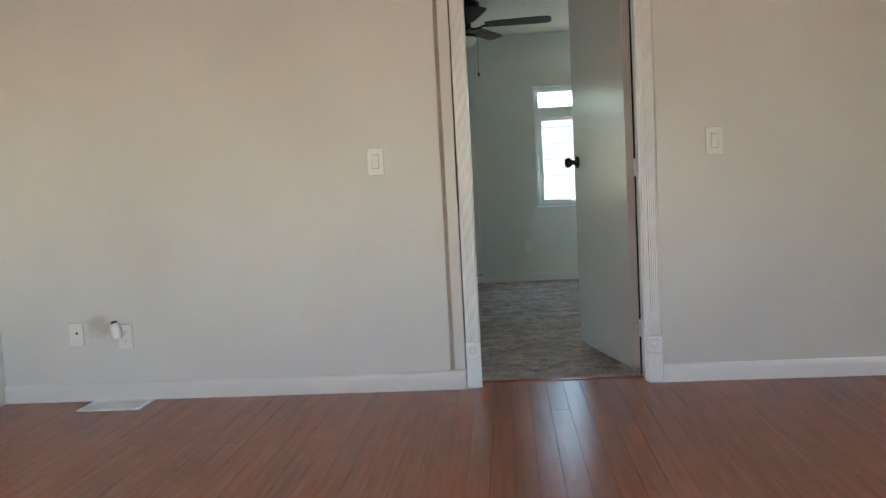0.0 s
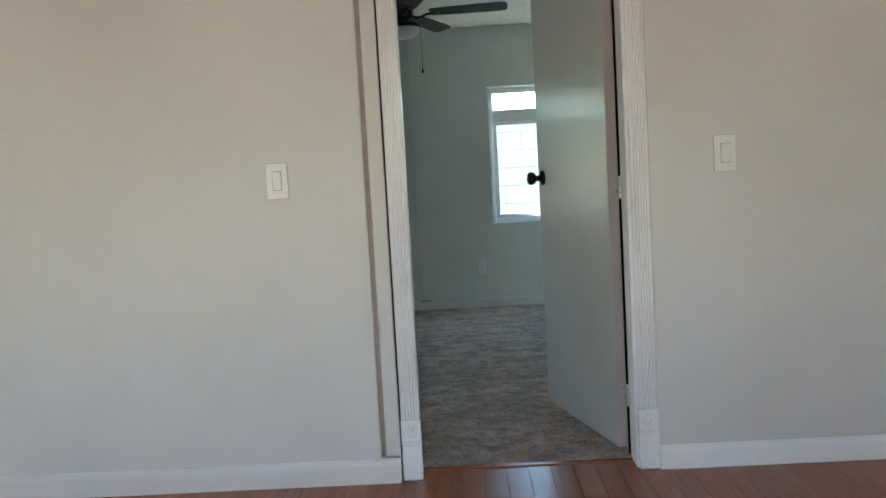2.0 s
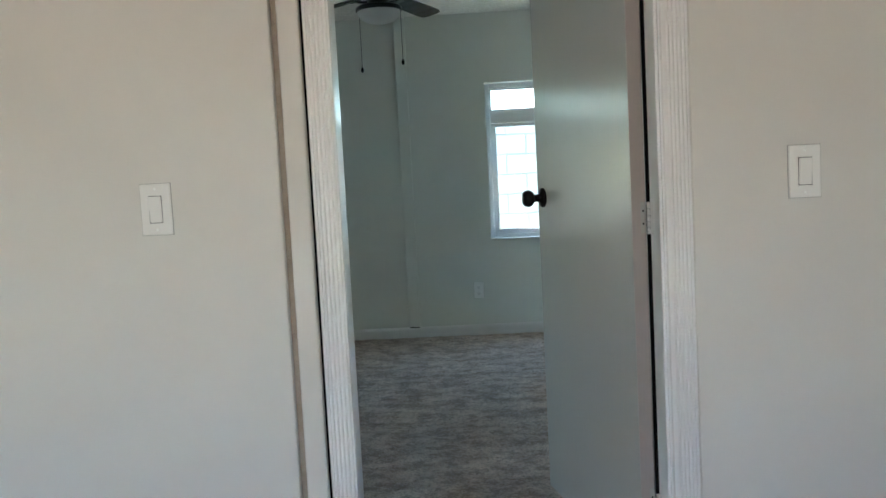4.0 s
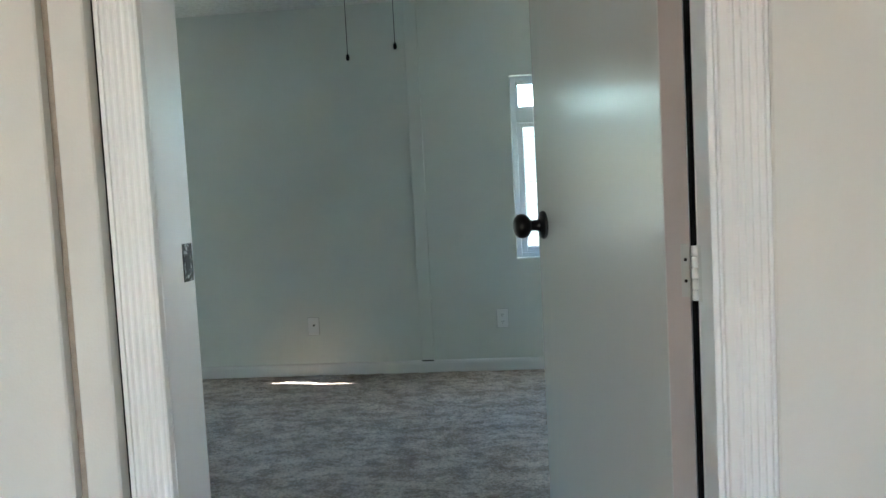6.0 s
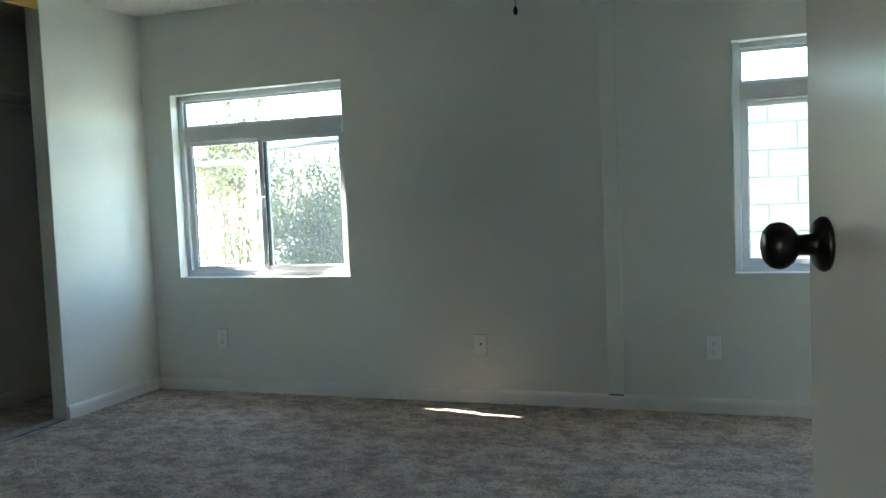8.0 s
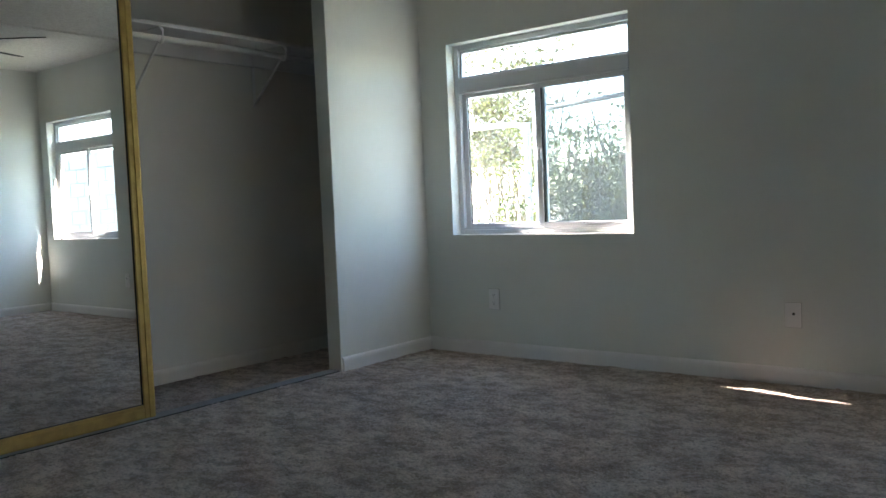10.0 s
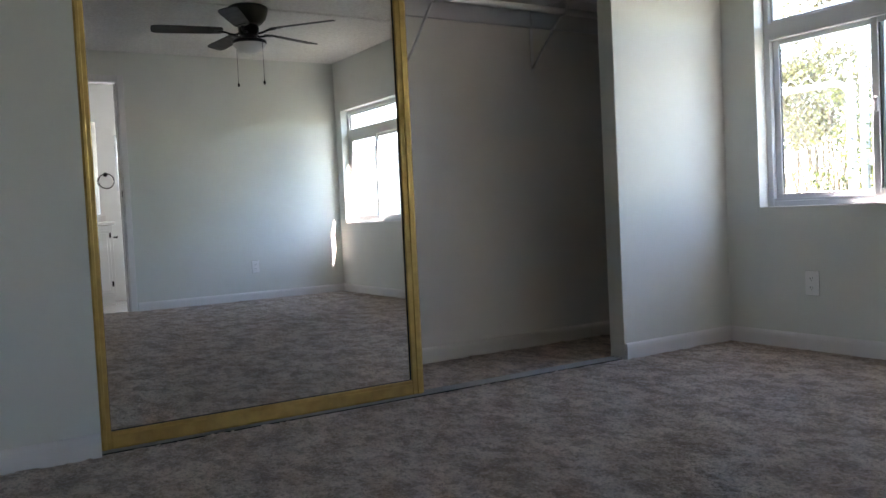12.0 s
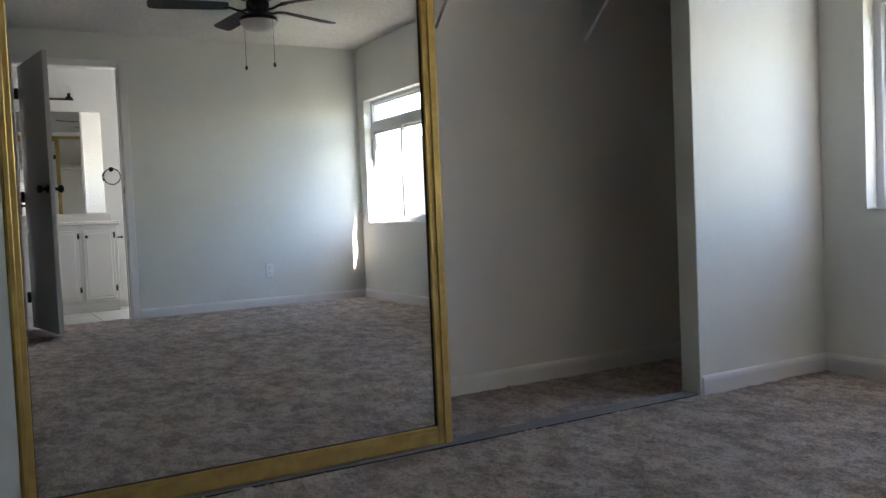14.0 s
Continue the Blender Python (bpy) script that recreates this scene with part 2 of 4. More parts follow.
def make_plank():
    """Varnished red-brown strip flooring: long grain, each board a little different."""
    m = material("red_brown_floor_planks", (0.22, 0.07, 0.04), 0.26)
    info = m.node_tree.nodes.new("ShaderNodeObjectInfo")
    geo = m.node_tree.nodes.new("ShaderNodeNewGeometry")
    tc = m.node_tree.nodes.new("ShaderNodeTexCoord")
    add = node(m, "ShaderNodeMath")
    link(m, info.outputs["Random"], add.inputs[0])
    link(m, geo.outputs["Random Per Island"], add.inputs[1])
    mp = m.node_tree.nodes.new("ShaderNodeMapping")
    mp.inputs["Scale"].default_value = (22, 1.5, 1)
    link(m, tc.outputs["Object"], mp.inputs["Vector"])
    grain = m.node_tree.nodes.new("ShaderNodeTexNoise")
    grain.noise_dimensions = "4D"
    grain.inputs["Scale"].default_value = 2.0
    grain.inputs["Detail"].default_value = 4.0
    link(m, mp.outputs[0], grain.inputs["Vector"])
    off = node(m, "ShaderNodeMath")
    off.operation = "MULTIPLY"
    off.inputs[1].default_value = 9.0
    link(m, add.outputs[0], off.inputs[0])
    link(m, off.outputs[0], grain.inputs["W"])
    c = mix(m, span(m, grain.outputs[0], 0.3, 0.7, 0.0, 1.0), (0.27, 0.079, 0.028), (0.35, 0.115, 0.045))
    c = mix(m, span(m, add.outputs[0], 0.2, 1.8, 0.0, 0.3), c, (0.19, 0.056, 0.023))
    link(m, c, bsdf(m)["Base Color"])
    bsdf(m)["Specular IOR Level"].default_value = 0.35
    return m


def make_gold():
    m = material("gold_anodised_aluminium", (0.62, 0.40, 0.12), 0.42, 0.75)
    v = coords(m, (40, 3, 3))
    n = noise_of(m, v, 4.0, 4, 0.6)
    link(m, mix(m, span(m, n, 0.4, 0.7, 0, 1), (0.60, 0.40, 0.135), (0.45, 0.295, 0.10)), bsdf(m)["Base Color"])
    link(m, span(m, n, 0.3, 0.7, 0.36, 0.52), bsdf(m)["Roughness"])
    return m


def make_glass(name, tint):
    m = bpy.data.materials.new(name)
    m.use_nodes = True
    t = m.node_tree
    t.nodes.clear()
    out = t.nodes.new("ShaderNodeOutputMaterial")
    mx = t.nodes.new("ShaderNodeMixShader")
    lw = t.nodes.new("ShaderNodeLayerWeight")
    pw = t.nodes.new("ShaderNodeMath")
    pw.operation = "POWER"
    pw.inputs[1].default_value = 4.0
    t.links.new(lw.outputs["Facing"], pw.inputs[0])
    fr = t.nodes.new("ShaderNodeMapRange")
    fr.inputs[3].default_value, fr.inputs[4].default_value = 0.03, 0.7
    t.links.new(pw.outputs[0], fr.inputs[0])
    tr = t.nodes.new("ShaderNodeBsdfTransparent")
    tr.inputs[0].default_value = (*tint, 1)
    gl = t.nodes.new("ShaderNodeBsdfGlossy")
    gl.inputs["Roughness"].default_value = 0.02
    t.links.new(fr.outputs[0], mx.inputs[0])
    t.links.new(tr.outputs[0], mx.inputs[1])
    t.links.new(gl.outputs[0], mx.inputs[2])
    t.links.new(mx.outputs[0], out.inputs[0])
    return m


def make_block():
    m = material("white_painted_block", (0.38, 0.375, 0.365), 0.85)
    v = coords(m)
    n = noise_of(m, v, 60.0, 5, 0.7)
    n2 = noise_of(m, v, 3.0, 4)
    link(m, mix(m, span(m, n2, 0.4, 0.75, 0, 1), (0.30, 0.296, 0.29), (0.255, 0.25, 0.242)), bsdf(m)["Base Color"])
    link(m, bump(m, n, 0.6, 0.004), bsdf(m)["Normal"])
    return m


def make_leaf(name, a, b):
    m = material(name, a, 0.5)
    geo = m.node_tree.nodes.new("ShaderNodeNewGeometry")
    c = ramp(m, geo.outputs["Random Per Island"], [(0.0, a), (0.7, b), (1.0, (0.25, 0.255, 0.09))])
    link(m, c, bsdf(m)["Base Color"])
    t = m.node_tree
    out = t.nodes["Material Output"]
    tl = t.nodes.new("ShaderNodeBsdfTranslucent")
    link(m, c, tl.inputs[0])
    mx = t.nodes.new("ShaderNodeMixShader")
    mx.inputs[0].default_value = 0.3
    link(m, t.nodes["Principled BSDF"].outputs[0], mx.inputs[1])
    link(m, tl.outputs[0], mx.inputs[2])
    link(m, mx.outputs[0], out.inputs[0])
    return m


M_CEIL = make_ceiling()
M_CARPET = make_carpet()
M_PLANK = make_plank()
M_GOLD = make_gold()
M_GLASS = make_glass("window_glass", (0.865, 0.945, 0.925))
M_BLOCK = make_block()
M_LEAF = make_leaf("shrub_leaf", (0.030, 0.042, 0.014), (0.15, 0.165, 0.045))
M_DRY = make_leaf("dry_leaf", (0.055, 0.05, 0.03), (0.17, 0.155, 0.085))
M_BARK = rough_stone("bark", (0.12, 0.09, 0.06), (0.2, 0.15, 0.1), 12)
M_DIRT = rough_stone("pale_dry_ground", (0.58, 0.50, 0.39), (0.66, 0.58, 0.47), 0.8)
M_MORTAR = rough_stone("block_mortar", (0.245, 0.24, 0.235), (0.275, 0.27, 0.262), 6)
# darker copy of the galvanised steel; the fence's shade is in the colour
M_WIRE = rough_stone("shade_dark_wire", (0.16, 0.16, 0.165), (0.24, 0.24, 0.245), 8, 0.6)
M_GALV = rough_stone("galvanised_steel", (0.40, 0.41, 0.42), (0.50, 0.51, 0.52), 8, 0.45)
M_TILE = material("white_floor_tile", (0.78, 0.78, 0.76), 0.22)
M_GROUT_SHADE = material("grey_grout_and_shade", (0.33, 0.32, 0.30), 0.9)
M_MIRROR = material("mirror_silver", (0.93, 0.94, 0.93), 0.0, 1.0)
M_COUNTER = painted("cultured_marble", (0.84, 0.83, 0.80), 0.2, peel=0.0, tone=0.02)
M_BLADE = painted("dark_blade", (0.010, 0.0095, 0.009), 0.6, peel=0.1, tone=0.1, grain=30)
M_FROST = material("frosted_glass", (0.85, 0.85, 0.83), 0.35)
bsdf(M_FROST)["Transmission Weight"].default_value = 0.35
M_SUBFLOOR = material("dark_underlay", (0.03, 0.012, 0.008), 0.8)
M_STUCCO = rough_stone("exterior_stucco", (0.6, 0.57, 0.52), (0.66, 0.63, 0.58), 2)

# ---------------------------------------------------------------- structure
# plan: living room south of y = 4.10, bedroom north of it, closet to the west, bathroom to the east
LIV_Y, BED_Y0, BED_Y1 = 4.164, 4.345, 8.497
LIV_BACK = 4.200
BED_X0, BED_X1 = -2.86, 2.263
DOOR_X0, DOOR_X1, DOOR_TOP = 0.350, 1.236, 2.20
W1 = (-2.64, -1.385, 0.73, 1.945)
W2 = (0.865, 2.12, 0.73, 1.945)
OUT_Y = 8.65


def wall_cut_y(name, x0, x1, y0, y1, holes, mat, z0=FLOOR - 0.05, z1=CEIL + 0.06):
    """A wall along x with rectangular holes (hx0, hx1, hz0, hz1), in order of x."""
    bm = bmesh.new()
    at = x0
    for hx0, hx1, hz0, hz1 in holes:
        box(bm, (at, y0, z0), (hx0, y1, z1))
        if hz0 > z0 + 0.01:
            box(bm, (hx0, y0, z0), (hx1, y1, hz0))
        box(bm, (hx0, y0, hz1), (hx1, y1, z1))
        at = hx1
    box(bm, (at, y0, z0), (x1, y1, z1))
    bmesh.ops.remove_doubles(bm, verts=bm.verts, dist=1e-5)
    return thing(name, bm, mat, kind="structure")


def wall_cut_x(name, y0, y1, x0, x1, holes, mat, z0=FLOOR - 0.05, z1=CEIL + 0.06):
    bm = bmesh.new()
    at = y0
    for hy0, hy1, hz0, hz1 in holes:
        box(bm, (x0, at, z0), (x1, hy0, z1))
        if hz0 > z0 + 0.01:
            box(bm, (x0, hy0, z0), (x1, hy1, hz0))
        box(bm, (x0, hy0, hz1), (x1, hy1, z1))
        at = hy1
    box(bm, (x0, at, z0), (x1, y1, z1))
    bmesh.ops.remove_doubles(bm, verts=bm.verts, dist=1e-5)
    return thing(name, bm, mat, kind="structure")


# living room side of the double wall: the panel stands proud of the strip beside the door
DOOR_HOLE = (DOOR_X0, DOOR_X1, FLOOR - 0.05, DOOR_TOP)
wall_cut_y("wall_living_north", -2.30, 3.6, LIV_BACK, 4.27, [DOOR_HOLE], M_WALL)
tagged(thing("wall_panel_west", boxes(((-2.15, LIV_Y, FLOOR - 0.05), (0.229, LIV_BACK, CEIL + 0.06)), bevel=0.003), M_WALL), kind="structure")
tagged(thing("wall_panel_east", boxes(((1.2875, LIV_Y + 0.014, FLOOR - 0.05), (3.4, LIV_BACK, CEIL + 0.06)), bevel=0.003), M_WALL), kind="structure")
wall_cut_y("wall_bedroom_south", -3.7, 2.263, 4.27, BED_Y0, [DOOR_HOLE], M_WALL_BED)
wall_cut_x("wall_living_west", -2.75, LIV_BACK, -2.27, -2.15, [], M_WALL)
wall_cut_x("wall_living_east", -2.75, LIV_BACK, 3.4, 3.55, [(-1.05, 0.45, 0.7, 2.0)], M_WALL)
wall_cut_y("wall_living_south", -2.27, 3.55, -2.75, -2.6, [(-2.05, -0.15, 0.7, 2.0)], M_WALL)
wall_cut_y("wall_bedroom_north", -3.7, 3.85, BED_Y1, OUT_Y, [W1, W2], M_WALL_BED)
BATH_Y0, BATH_Y1, BATH_TOP = 5.394, 6.245, 2.20
wall_cut_x("wall_bedroom_east", 4.27, BED_Y1, BED_X1, BED_X1 + 0.11, [(BATH_Y0, BATH_Y1, FLOOR - 0.05, BATH_TOP)], M_WALL_BED)
CLO_Y0, CLO_Y1, CLO_TOP = 5.105, 7.665, 2.42
wall_cut_x("wall_closet_front", BED_Y0, BED_Y1, BED_X0 - 0.1, BED_X0, [(CLO_Y0, CLO_Y1, FLOOR - 0.05, CLO_TOP)], M_WALL_BED)
wall_cut_x("wall_closet_back", BED_Y0, BED_Y1, -3.7, -3.56, [], M_CLOSET)
thing("wall_closet_end", boxes(((-3.56, 8.38, FLOOR - 0.05), (BED_X0 - 0.1, BED_Y1, CEIL + 0.06))), M_CLOSET, kind="structure")
thing("wall_closet_start", boxes(((-3.56, BED_Y0, FLOOR - 0.05), (BED_X0 - 0.1, 4.86, CEIL + 0.06))), M_CLOSET, kind="structure")
# bathroom shell
BX1 = 3.72
wall_cut_x("wall_bathroom_east", 4.27, BED_Y1, BX1, BX1 + 0.13, [(6.45, 7.05, 1.22, 1.84)], M_BATH)
thing("wall_bathroom_south", boxes(((BED_X1 + 0.11, 4.5, FLOOR - 0.05), (BX1, 4.62, CEIL + 0.06))), M_BATH, kind="structure")
thing("wall_bathroom_north", boxes(((BED_X1 + 0.11, 7.25, FLOOR - 0.05), (BX1, 7.37, CEIL + 0.06))), M_BATH, kind="structure")

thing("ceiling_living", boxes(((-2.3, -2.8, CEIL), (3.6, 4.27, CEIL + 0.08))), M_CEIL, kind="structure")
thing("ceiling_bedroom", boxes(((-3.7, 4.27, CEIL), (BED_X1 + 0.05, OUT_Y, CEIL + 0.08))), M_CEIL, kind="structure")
thing("ceiling_bathroom", boxes(((BED_X1 + 0.05, 4.27, CEIL), (3.9, OUT_Y, CEIL + 0.08))), M_BATH, kind="structure")
thing("ceiling_seam_batten", boxes(((0.236, BED_Y0, CEIL - 0.016), (0.274, BED_Y1, CEIL)), bevel=0.002), M_CEIL, kind="structure")
# unseen roof; its overhang is added and sized to trim the sun patches
thing("roof", boxes(((-4.1, -3.1, CEIL + 0.1), (4.3, OUT_Y + 0.115, CEIL + 0.22))), M_STUCCO, kind="structure")

# floors
thing("subfloor", boxes(((-4.0, -3.0, FLOOR - 0.20), (4.0, OUT_Y, FLOOR - 0.03))), M_SUBFLOOR, kind="structure")
CARPET_Y0 = 4.298


def carpet():
    """A pile carpet: a fine, uneven sheet of tufts with a closed underside."""
    x0, x1, y0, y1 = -3.56, BED_X1 + 0.055, CARPET_Y0, BED_Y1
    step = 0.0115
    nx, ny = int((x1 - x0) / step), int((y1 - y0) / step)
    r = np.random.default_rng(7)
    gx, gy = np.meshgrid(np.linspace(x0, x1, nx), np.linspace(y0, y1, ny))
    soft = r.standard_normal((ny // 6 + 2, nx // 6 + 2))
    soft = np.kron(soft, np.ones((6, 6)))[:ny, :nx]
    for _ in range(3):
        soft = (soft + np.roll(soft, 2, 0) + np.roll(soft, -2, 0) + np.roll(soft, 2, 1) + np.roll(soft, -2, 1)) / 5
    z = FLOOR + 0.0022 * r.standard_normal((ny, nx)) + 0.0028 * soft
    jx, jy = 0.003 * r.standard_normal((ny, nx)), 0.003 * r.standard_normal((ny, nx))
    jx[:, [0, -1]] = 0
    jy[[0, -1], :] = 0
    pts = np.stack([gx + jx, gy + jy, z], -1).reshape(-1, 3)
    i = np.arange(nx * ny).reshape(ny, nx)
    quads = np.stack([i[:-1, :-1], i[:-1, 1:], i[1:, 1:], i[1:, :-1]], -1).reshape(-1, 4)
    me = bpy.data.meshes.new("carpet")
    me.vertices.add(len(pts))
    me.vertices.foreach_set("co", pts.astype(np.float32).ravel())
    me.loops.add(quads.size)
    me.loops.foreach_set("vertex_index", quads.astype(np.int32).ravel())
    me.polygons.add(len(quads))
    me.polygons.foreach_set("loop_start", np.arange(0, quads.size, 4, dtype=np.int32))
    me.update(calc_edges=True)
    me.validate()
    me.polygons.foreach_set("use_smooth", np.ones(len(me.polygons), dtype=bool))
    me.materials.append(M_CARPET)
    ob = tagged(new("carpet", me), kind="structure")
    return ob


carpet()
thing("carpet_backing", boxes(((-3.56, CARPET_Y0, FLOOR - 0.03), (BED_X1 + 0.055, BED_Y1, FLOOR - 0.018))), M_SUBFLOOR, kind="structure")
thing("threshold", boxes(((DOOR_X0 + 0.02, 4.268, FLOOR - 0.02), (DOOR_X1 - 0.02, 4.302, FLOOR + 0.005)), bevel=0.004), M_PLANK, kind="structure")

BASE_PROFILE = [(0, 0), (-0.014, 0), (-0.014, 0.062), (-0.011, 0.074), (-0.005, 0.082), (0, 0.084)]


def baseboard(x0, y0, x1, y1, height=1.0, paint=M_TRIM):
    """A baseboard from one point to another; the wall is to the left of the way."""
    a, b = Vector((x0, y0, FLOOR)), Vector((x1, y1, FLOOR))
    bm = extrude_profile([(y, z * height) for y, z in BASE_PROFILE], (b - a).length)
    ang = math.degrees(math.atan2(b.y - a.y, b.x - a.x))
    return thing("baseboard", bm, paint, kind="structure", at=pose(a.x, a.y, a.z, 0, 0, ang))


baseboard(-2.15, LIV_Y, 0.3005, LIV_Y, 1.13, M_BASE_CREAM)
baseboard(1.2935, LIV_Y + 0.014, 3.4, LIV_Y + 0.014, 1.08)
baseboard(BED_X0, BED_Y1, BED_X1, BED_Y1)
baseboard(BED_X0, CLO_Y1 + 0.004, BED_X0, BED_Y1)
baseboard(BED_X0, BED_Y0, BED_X0, CLO_Y0 - 0.004)
baseboard(BED_X1, BED_Y1, BED_X1, BATH_Y1 + 0.06)
baseboard(BED_X1, BATH_Y0 - 0.06, BED_X1, BED_Y0)
baseboard(-3.56, 4.86, -3.56, 8.38, 1.0, M_CLOSET)

# ---------------------------------------------------------------- entry doorway
UP = pose(0, 0, 0, 0, -90, 0)


def fluted(width, depth, n=5, edge=0.009, far=0.009):
    """Profile of a casing with flat margins and narrow grooves between rounded beads: (depth, across)."""
    pts = [(0, 0), (-depth + 0.002, 0), (-depth, 0.002), (-depth, edge - 0.0005)]
    pitch = (width - edge - far) / n
    for k in range(n):
        a = edge + k * pitch
        for i in range(9):
            u = i / 8
            pts.append((-depth + 0.0045 * (0.5 + 0.5 * math.cos(2 * math.pi * u)) ** 1.3, a + pitch * (0.01 + 0.98 * u)))
    pts += [(-depth, width - far + 0.0005), (-depth, width - 0.002), (-depth + 0.002, width), (0, width)]
    return pts


door_frame = empty_thing("door_1", pose(0, 0, 0), kind="structure")
JX0, JX1 = 0.370, 1.216
part("jamb", boxes(((DOOR_X0, LIV_BACK - 0.008, FLOOR - 0.01), (JX0, BED_Y0 + 0.003, DOOR_TOP - 0.02)), bevel=0.002), M_JAMB, door_frame)
part("jamb", boxes(((JX1, LIV_BACK - 0.008, FLOOR - 0.01), (DOOR_X1, BED_Y0 + 0.003, DOOR_TOP - 0.02)), bevel=0.002), M_JAMB, door_frame)
part("head_jamb", boxes(((DOOR_X0, LIV_BACK - 0.008, DOOR_TOP - 0.02), (DOOR_X1, BED_Y0 + 0.003, DOOR_TOP - 0.001)), bevel=0.002), M_JAMB, door_frame)
part("door_stop", boxes(((JX0, 4.196, FLOOR), (JX0 + 0.010, 4.278, DOOR_TOP - 0.021)), bevel=0.003), M_JAMB, door_frame)
part("door_stop", boxes(((JX1 - 0.010, 4.196, FLOOR), (JX1, 4.278, DOOR_TOP - 0.021)), bevel=0.003), M_JAMB, door_frame)


def casing(x_left, width, y, front, top, fluted_face=True, thick=0.014, margins=(0.009, 0.009)):
    """Casing leg with plinth and rosette block; front: -1 faces south, 1 faces north."""
    if fluted_face:
        bm = extrude_profile(fluted(width, 0.019, 5, *margins), top - 0.215)
        bm.transform(Matrix.Translation((x_left + width, y, 0.215)) @ UP)
        part("fluted_casing", bm, M_TRIM, door_frame)
        w0, w1 = x_left - 0.004, x_left + width + 0.004
        part("plinth_block", boxes(((w0, y - 0.024, FLOOR), (w1, y, 0.118)), bevel=0.002), M_TRIM, door_frame)
        part("plinth_cap", boxes(((w0, y - 0.0255, 0.1185), (w1, y, 0.1305)), bevel=0.003), M_TRIM, door_frame)
        block = part("rosette_block", boxes(((w0, y - 0.024, 0.131), (w1, y, 0.214)), bevel=0.002), M_TRIM, door_frame)
        prof = [(0.0, 0.0075), (0.006, 0.007), (0.010, 0.0045), (0.013, 0.001), (0.016, 0.001), (0.020, 0.0055), (0.024, 0.0055), (0.028, 0.0005), (0.030, 0.0)]
        bm = lathe(prof[::-1], 32)
        bm.transform(Matrix.Translation(((w0 + w1) / 2, y - 0.0238, 0.172)) @ pose(0, 0, 0, 90, 0, 0))
        part("rosette", bm, M_TRIM, block)
    else:
        a, b = sorted((y, y + front * thick))
        part("casing", boxes(((x_left, a, FLOOR), (x_left + width, b, top)), bevel=0.003), M_TRIM, door_frame)


casing(0.311, 0.068, LIV_BACK, -1, DOOR_TOP + 0.005, margins=(0.004, 0.008))
casing(1.219, 0.068, LIV_BACK, -1, DOOR_TOP + 0.005, margins=(0.005, 0.013))
bm = extrude_profile(fluted(0.066, 0.019), 0.834)
bm.transform(Matrix.Translation((0.376, LIV_BACK, DOOR_TOP - 0.012)))
part("head_casing", bm, M_TRIM, door_frame)
for w0 in (0.305, 1.2145):
    part("corner_block", boxes(((w0, LIV_BACK - 0.024, DOOR_TOP - 0.006), (w0 + 0.073, LIV_BACK, DOOR_TOP + 0.08)), bevel=0.002), M_TRIM, door_frame)
casing(0.304, 0.058, BED_Y0, 1, DOOR_TOP + 0.05, False)
# leg thickened to close the bright slit seen beside the hinges
casing(1.2150, 0.066, BED_Y0, 1, DOOR_TOP + 0.05, False, 0.080)
# black strip painted in for the dark hinge gap; no seal there
part("hinge_gap_shade", boxes(((1.2095, BED_Y0 + 0.005, FLOOR), (1.2150, BED_Y0 + 0.030, DOOR_TOP - 0.02))), M_GAP, door_frame, "black strip standing in for the hinge gap's shade")
part("head_casing", boxes(((0.362, BED_Y0, DOOR_TOP - 0.008), (1.2145, BED_Y0 + 0.014, DOOR_TOP + 0.05)), bevel=0.003), M_TRIM, door_frame)
# flat board between the wall panel and the casing
thing("trim_board", boxes(((0.2470, LIV_Y + 0.004, FLOOR + 0.098), (0.3025, LIV_BACK, CEIL)), bevel=0.003), M_WALL, kind="structure")
thing("trim_gap", boxes(((0.2292, LIV_BACK - 0.016, FLOOR + 0.098), (0.2468, LIV_BACK - 0.001, CEIL))), M_TAN_GROOVE, kind="structure")
# black filler painted in for the shade between board and casing
thing("trim_shadow_gap", boxes(((0.3027, LIV_BACK - 0.006, FLOOR + 0.098), (0.3068, LIV_BACK - 0.001, CEIL))), M_GAP, kind="structure")
baseboard(0.303, BED_Y0, BED_X0, BED_Y0)
baseboard(BED_X1, BED_Y0, 1.284, BED_Y0)

# strike plate on the west jamb
strike = part("strike_plate", boxes(((JX0 - 0.001, 4.302, 1.081), (JX0 + 0.0016, 4.339, 1.145)), bevel=0.0006), M_WORN, door_frame, "worn black strike plate")
bm = tube([(JX0 + 0.001, 4.338, 1.109), (JX0 - 0.002, 4.345, 1.109), (JX0 - 0.009, 4.351, 1.109)], 0.0016, 6)
bmesh.ops.scale(bm, vec=(1, 1, 16), space=Matrix.Translation((0, 0, -1.109)), verts=bm.verts)
part("strike_lip", bm, M_WORN, strike)
part("latch_hole", boxes(((JX0 + 0.0012, 4.309, 1.101), (JX0 + 0.0022, 4.327, 1.126))), M_DARK, strike)
for z in (1.089, 1.137):
    bm = lathe([(0, 0.001), (0.003, 0.0008), (0.0034, 0)], 12, "X")
    part("screw", bm, M_CHROME, strike, at=pose(JX0 + 0.0014, 4.316, z))

# the open door
DOOR_SWING = 104.4
door = empty_thing("entry_door", pose(1.2130, 4.392, FLOOR, 0, 0, DOOR_SWING), "white painted flat slab door standing open into the bedroom", "door")
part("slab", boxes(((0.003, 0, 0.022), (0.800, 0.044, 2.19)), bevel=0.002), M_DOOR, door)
part("hinge_edge", boxes(((0.0021, 0.0012, 0.024), (0.0036, 0.0428, 2.188))), M_DOOR_EDGE, door, "pinkish strip along the hinge edge")


